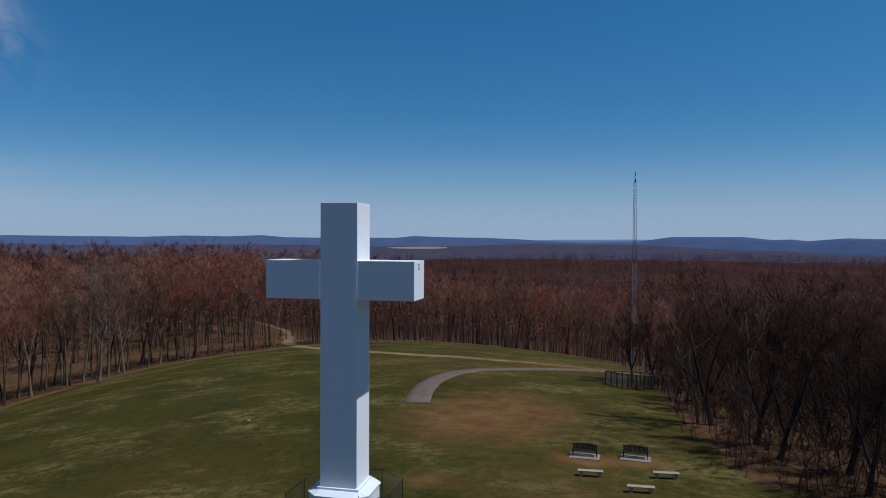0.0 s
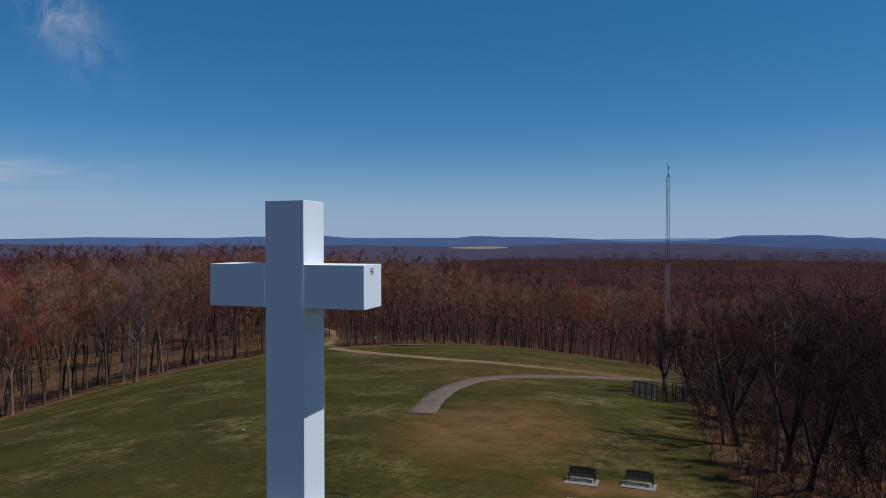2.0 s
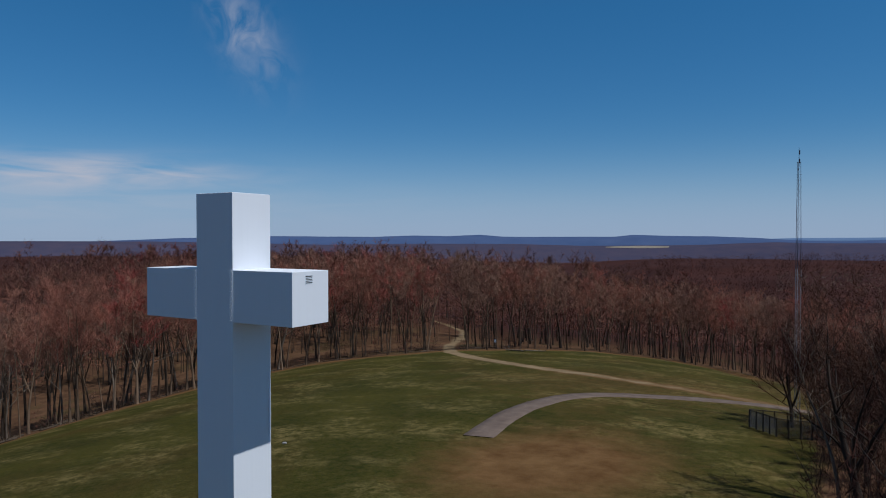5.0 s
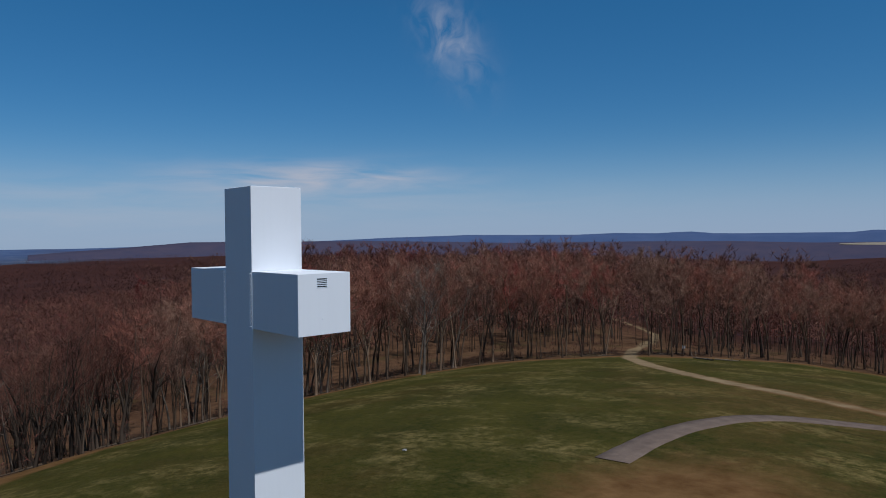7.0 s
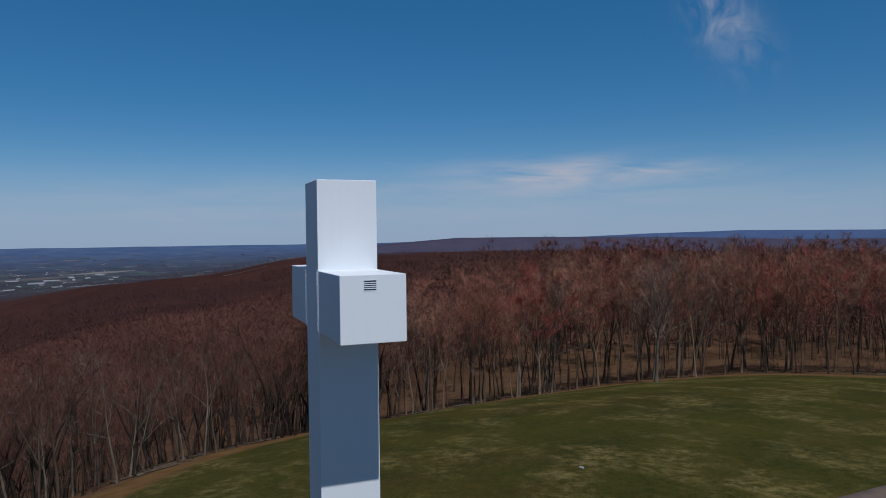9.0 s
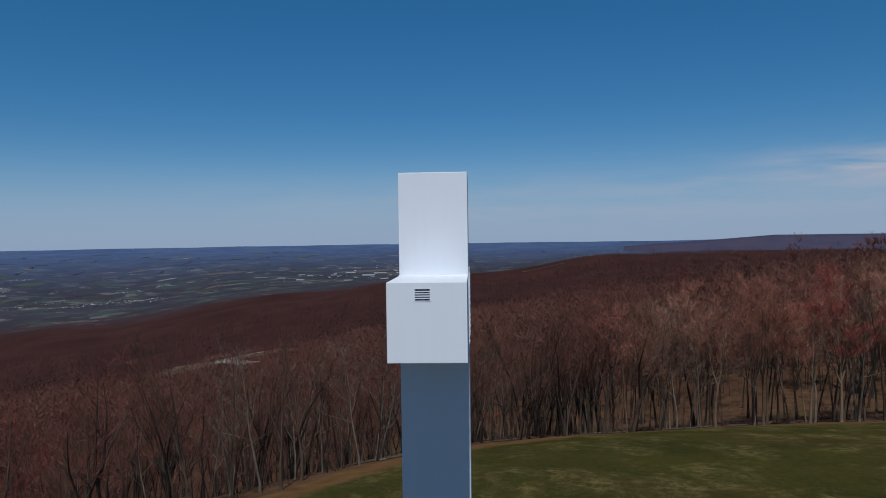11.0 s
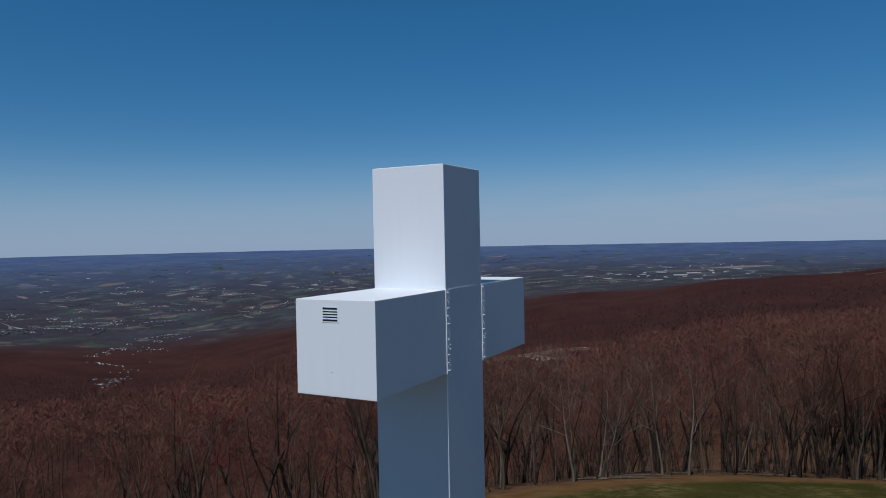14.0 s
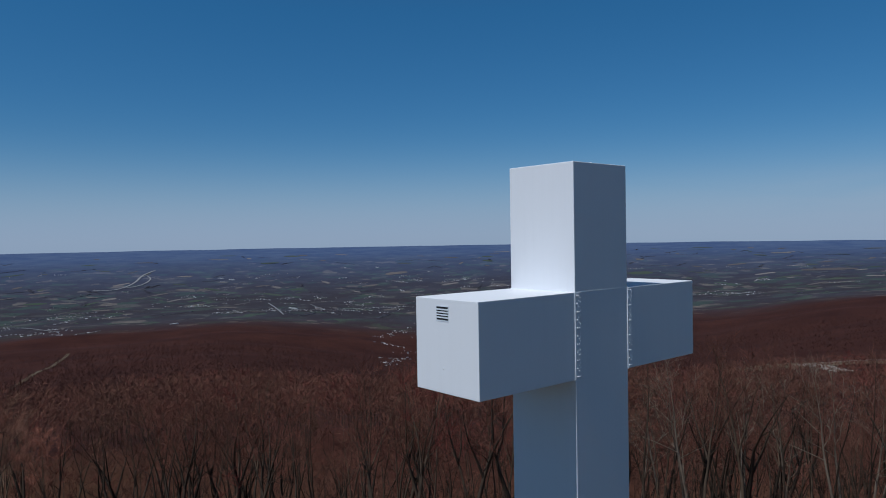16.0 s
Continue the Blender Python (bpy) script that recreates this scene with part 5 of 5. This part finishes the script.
def build_benches():
    b = build_park_bench()
    for k, (x, y, a) in enumerate(((11.25, 11.55, -3), (14.2, 11.85, -6))):
        sl = thing("concrete_slab", "pale concrete slab under a park bench", "slab", group="bench slabs")
        sl.matrix_world = pose(x, y, gz(x, y), 0, 0, a)
        part("slab", box(bmesh.new(), -0.88, 0.88, -0.62, 0.45, -0.25, 0.06, 0.01), M_CONCRETE, sl)
        m = pose(x, y, gz(x, y) + 0.06, 0, 0, a)
        if k == 0:
            b.matrix_world = m @ Matrix.Diagonal((0.97, 1, 0.74, 1))
        else:
            copy_thing(b, m)
    st = build_stone_bench()
    for k, (x, y, a) in enumerate(((11.6, 7.6, 2), (15.6, 8.2, 4), (14.1, 5.3, 2))):
        m = pose(x, y, gz(x, y), 0, 0, a)
        if k == 0:
            st.matrix_world = m @ Matrix.Diagonal((0.93, 0.9, 0.72, 1))
        else:
            copy_thing(st, m)


build_benches()


# ---- fences ----
def mesh_panel(bm, a, b, z0a, z0b, height, step=0.16, r=0.006):
    """Crossed wires between two posts."""
    a, b = Vector(a), Vector(b)
    L = (b - a).length
    n = int((L + height) / step)

    def at(u, h):
        p = a.lerp(b, u / L)
        return (p.x, p.y, z0a + (z0b - z0a) * u / L + h)
    for k in range(1, n):
        s = k * step
        u0, h0 = (s, 0) if s <= L else (L, s - L)
        u1, h1 = (0, s) if s <= height else (s - height, height)
        rod(bm, at(u0, h0), at(u1, h1), r, r, 3)
        rod(bm, at(L - u0, h0), at(L - u1, h1), r, r, 3)


def build_fence(name, label, posts, height, post_r, mat, step, wire_r, closed=False):
    t = thing(name, label, "fence")
    zs = [gz(x, y) for x, y in posts]
    for (x, y), z in zip(posts, zs):
        part("post", rod(bmesh.new(), (x, y, z - 0.3), (x, y, z + height + 0.06), post_r, post_r * 0.9, 7), mat, t)
    seq = list(zip(posts, zs))
    pairs = list(zip(seq[:-1], seq[1:])) + ([(seq[-1], seq[0])] if closed else [])
    for (a, za), (b, zb) in pairs:
        part("top_rail", rod(bmesh.new(), (*a, za + height), (*b, zb + height), post_r * 0.6, post_r * 0.6, 6), mat, t)
        bm = bmesh.new()
        mesh_panel(bm, (*a, 0), (*b, 0), za + 0.04, zb + 0.04, height - 0.05, step, wire_r)
        part("wire_panel", bm, M_WIRE, t)
    return t


build_fence("chain_link_fence", "low chain-link fence ringing the cross's base", [(2.8 * math.cos(radians(22.5 + 45 * k)), 0.915 + 2.8 * math.sin(radians(22.5 + 45 * k))) for k in range(8)], 1.1, 0.024, M_IRON, 0.14, 0.004, True)
build_fence("yard_fence", "dark wire fence on wooden posts by the trail", [(12.9, 41.6), (13.45, 41.0), (14.0, 40.4), (14.5, 39.7), (15.0, 39.1), (15.8, 39.2), (16.6, 39.6), (17.3, 40.2), (18.0, 40.9)], 1.35, 0.07, M_WOOD_POST, 0.13, 0.012)
build_fence("yard_fence", "dark back run of the wire fence beside the trail", [(12.95, 42.0), (13.8, 42.3), (14.6, 42.5), (15.5, 42.8), (16.4, 43.0), (17.3, 43.2), (18.1, 43.4)], 1.35, 0.06, M_WOOD_POST, 0.16, 0.01)


# ---- dead trees, logs and stones ----
def build_dead_tree(x, y, h, seed, turn, limbs, label, group=""):
    (v, f), (tv, tf) = grow(seed, h, 0.11, 3.0, limbs, 4, 5, 0.3, lean=0.1, thick=1.1, tw_w=0.009)
    t = thing("dead_tree", label, "tree", pose(x, y, gz(x, y), 0, 0, turn), group)
    mesh_object("trunk", v, f, M_DEAD, t, True)
    mesh_object("crown", tv, tf, M_DEAD, t)
    return t


build_dead_tree(19.2, 22.6, 9.5, 301, 40, 8, "bleached leaning dead tree with broken pale limbs")
build_dead_tree(21.6, 16.6, 10.0, 302, 150, 7, "bleached dead tree at the shaded edge of the woods")
build_dead_tree(-44.5, -7.6, 9.0, 303, 10, 6, "grey dead tree with a limb drooping to the grass")


def build_spreading_tree(x, y):
    (v, f), (tv, tf) = grow(333, 17.5, 0.3, 6.4, 17, 8, 16, 0.3, lean=0.03, thick=1.15, tw_w=0.009)
    t = thing("tree", "large spreading bare tree with pale upper limbs", "tree", pose(x, y, gz(x, y), 0, 0, 25))
    mesh_object("trunk", v, f, M_BARK_PALE, t, True)
    mesh_object("crown", tv, tf, M_BARK_PALE, t)


build_spreading_tree(-66.5, 66.5)


def build_snags():
    """Pale broken trees standing among the living ones of the western brow."""
    snags = [build_dead_tree(-49, -3, 10.5, 311, 0, 7, "pale dead snag among brown trees", "pale snags of the brow"), build_dead_tree(-30, -16, 8.0, 312, 0, 5, "pale dead snag with few stubby limbs", "pale snags of the brow")]
    rng = random.Random(5)
    for _ in range(38):
        k = rng.randrange(12)
        p = Vector((*EDGE[16 + k % 11], 0)).lerp(Vector((*EDGE[17 + k % 11], 0)), rng.random())
        away = Vector((p.x + 12, p.y - 40, 0)).normalized()
        q = p + away * rng.uniform(1.5, 14)
        if edge_distance(np.array([q.x]), np.array([q.y]))[0] < 1:
            continue
        h = float(tree_height(q.x, q.y)) / 11.0 * rng.uniform(0.8, 1.05)
        copy_thing(rng.choice(snags), Matrix.LocRotScale((q.x, q.y, gz(q.x, q.y)), Euler((rng.gauss(0, 0.06), rng.gauss(0, 0.06), rng.uniform(0, 6.28))), (h, h, h)))


build_snags()


def build_log(x, y, length, r, turn, mat, label, seed):
    rng = random.Random(seed)
    V, F = [], []
    a = radians(turn)
    n = 6
    pts = []
    for k in range(n + 1):
        u = (k / n - 0.5) * length
        px, py = x + math.cos(a) * u - math.sin(a) * rng.gauss(0, 0.05), y + math.sin(a) * u + math.cos(a) * rng.gauss(0, 0.05)
        pts.append((px, py, gz(px, py) + r * 0.7))
    tube(V, F, pts, [r * (1.1 - 0.6 * k / n) for k in range(n + 1)], 6)
    for _ in range(3):
        k = rng.randint(2, n)
        b = Vector(pts[k])
        d = Vector((rng.uniform(-1, 1), rng.uniform(-1, 1), rng.uniform(0.4, 1.2))).normalized()
        tube(V, F, [b, b + d * length * 0.12, b + d * length * 0.24 + Vector((0, 0, 0.1))], [r * 0.35, r * 0.22, 0.01], 4)
    base = gz(x, y)
    ob = mesh_object("fallen_log", [(p[0] - x, p[1] - y, p[2] - base) for p in V], F, mat)
    ob.location = (x, y, base)
    return tagged(ob, label, "log", group="logs at the edge of the woods")


def build_logs():
    rng = random.Random(77)
    build_log(-32, 96.5, 5.5, 0.17, 150, M_DEAD, "pale fallen trunk lying in the grass by the woods", 1)
    build_log(-29, 98.5, 3.5, 0.13, 20, M_DEAD, "pale fallen limb lying in the grass by the woods", 2)
    build_log(-43.5, -6.2, 3.6, 0.09, 160, M_DEAD, "pale fallen limb at the edge of the grass", 3)
    E = [Vector((*p, 0)) for p in EDGE[11:25]]
    for k in range(64):
        i = rng.randrange(len(E) - 1)
        p = E[i].lerp(E[i + 1], rng.random())
        d = (E[i + 1] - E[i]).normalized()
        out = Vector((d.y, -d.x, 0))
        if edge_distance(np.array([p.x + out.x * 2]), np.array([p.y + out.y * 2]))[0] < 0:
            out = -out
        p = p + out * rng.uniform(0.6, 11.0)
        build_log(p.x, p.y, rng.uniform(1.8, 6.0), rng.uniform(0.05, 0.15), math.degrees(math.atan2(d.y, d.x)) + rng.gauss(0, 28), M_LOG, "grey-brown fallen log among leaf litter", 10 + k)


build_logs()


def build_stone(x, y, r, seed):
    rng = random.Random(seed)
    bm = bmesh.new()
    bmesh.ops.create_icosphere(bm, subdivisions=2, radius=r)
    for v in bm.verts:
        v.co *= rng.uniform(0.82, 1.12)
        v.co.z *= 0.55
    me = bpy.data.meshes.new("field_stone")
    bm.to_mesh(me)
    bm.free()
    me.materials.append(M_ROCK)
    ob = new("field_stone", me)
    ob.location = (x, y, gz(x, y) + r * 0.2)
    tagged(ob, "pale flat stone lying in the grass", "stone")


build_stone(-14.95, 19.4, 0.17, 4)


def build_marker(x, y):
    t = thing("trail_marker", "white trail marker on a thin wooden post", "sign", pose(x, y, gz(x, y), 0, 0, 40))
    part("post", box(bmesh.new(), -0.05, 0.05, -0.05, 0.05, -0.3, 1.5, 0.01), M_WOOD_POST, t)
    part("board", box(bmesh.new(), -0.28, 0.28, -0.09, -0.05, 1.0, 1.55, 0.01), M_WHITE_TRIM, t)


build_marker(-43.5, 112)
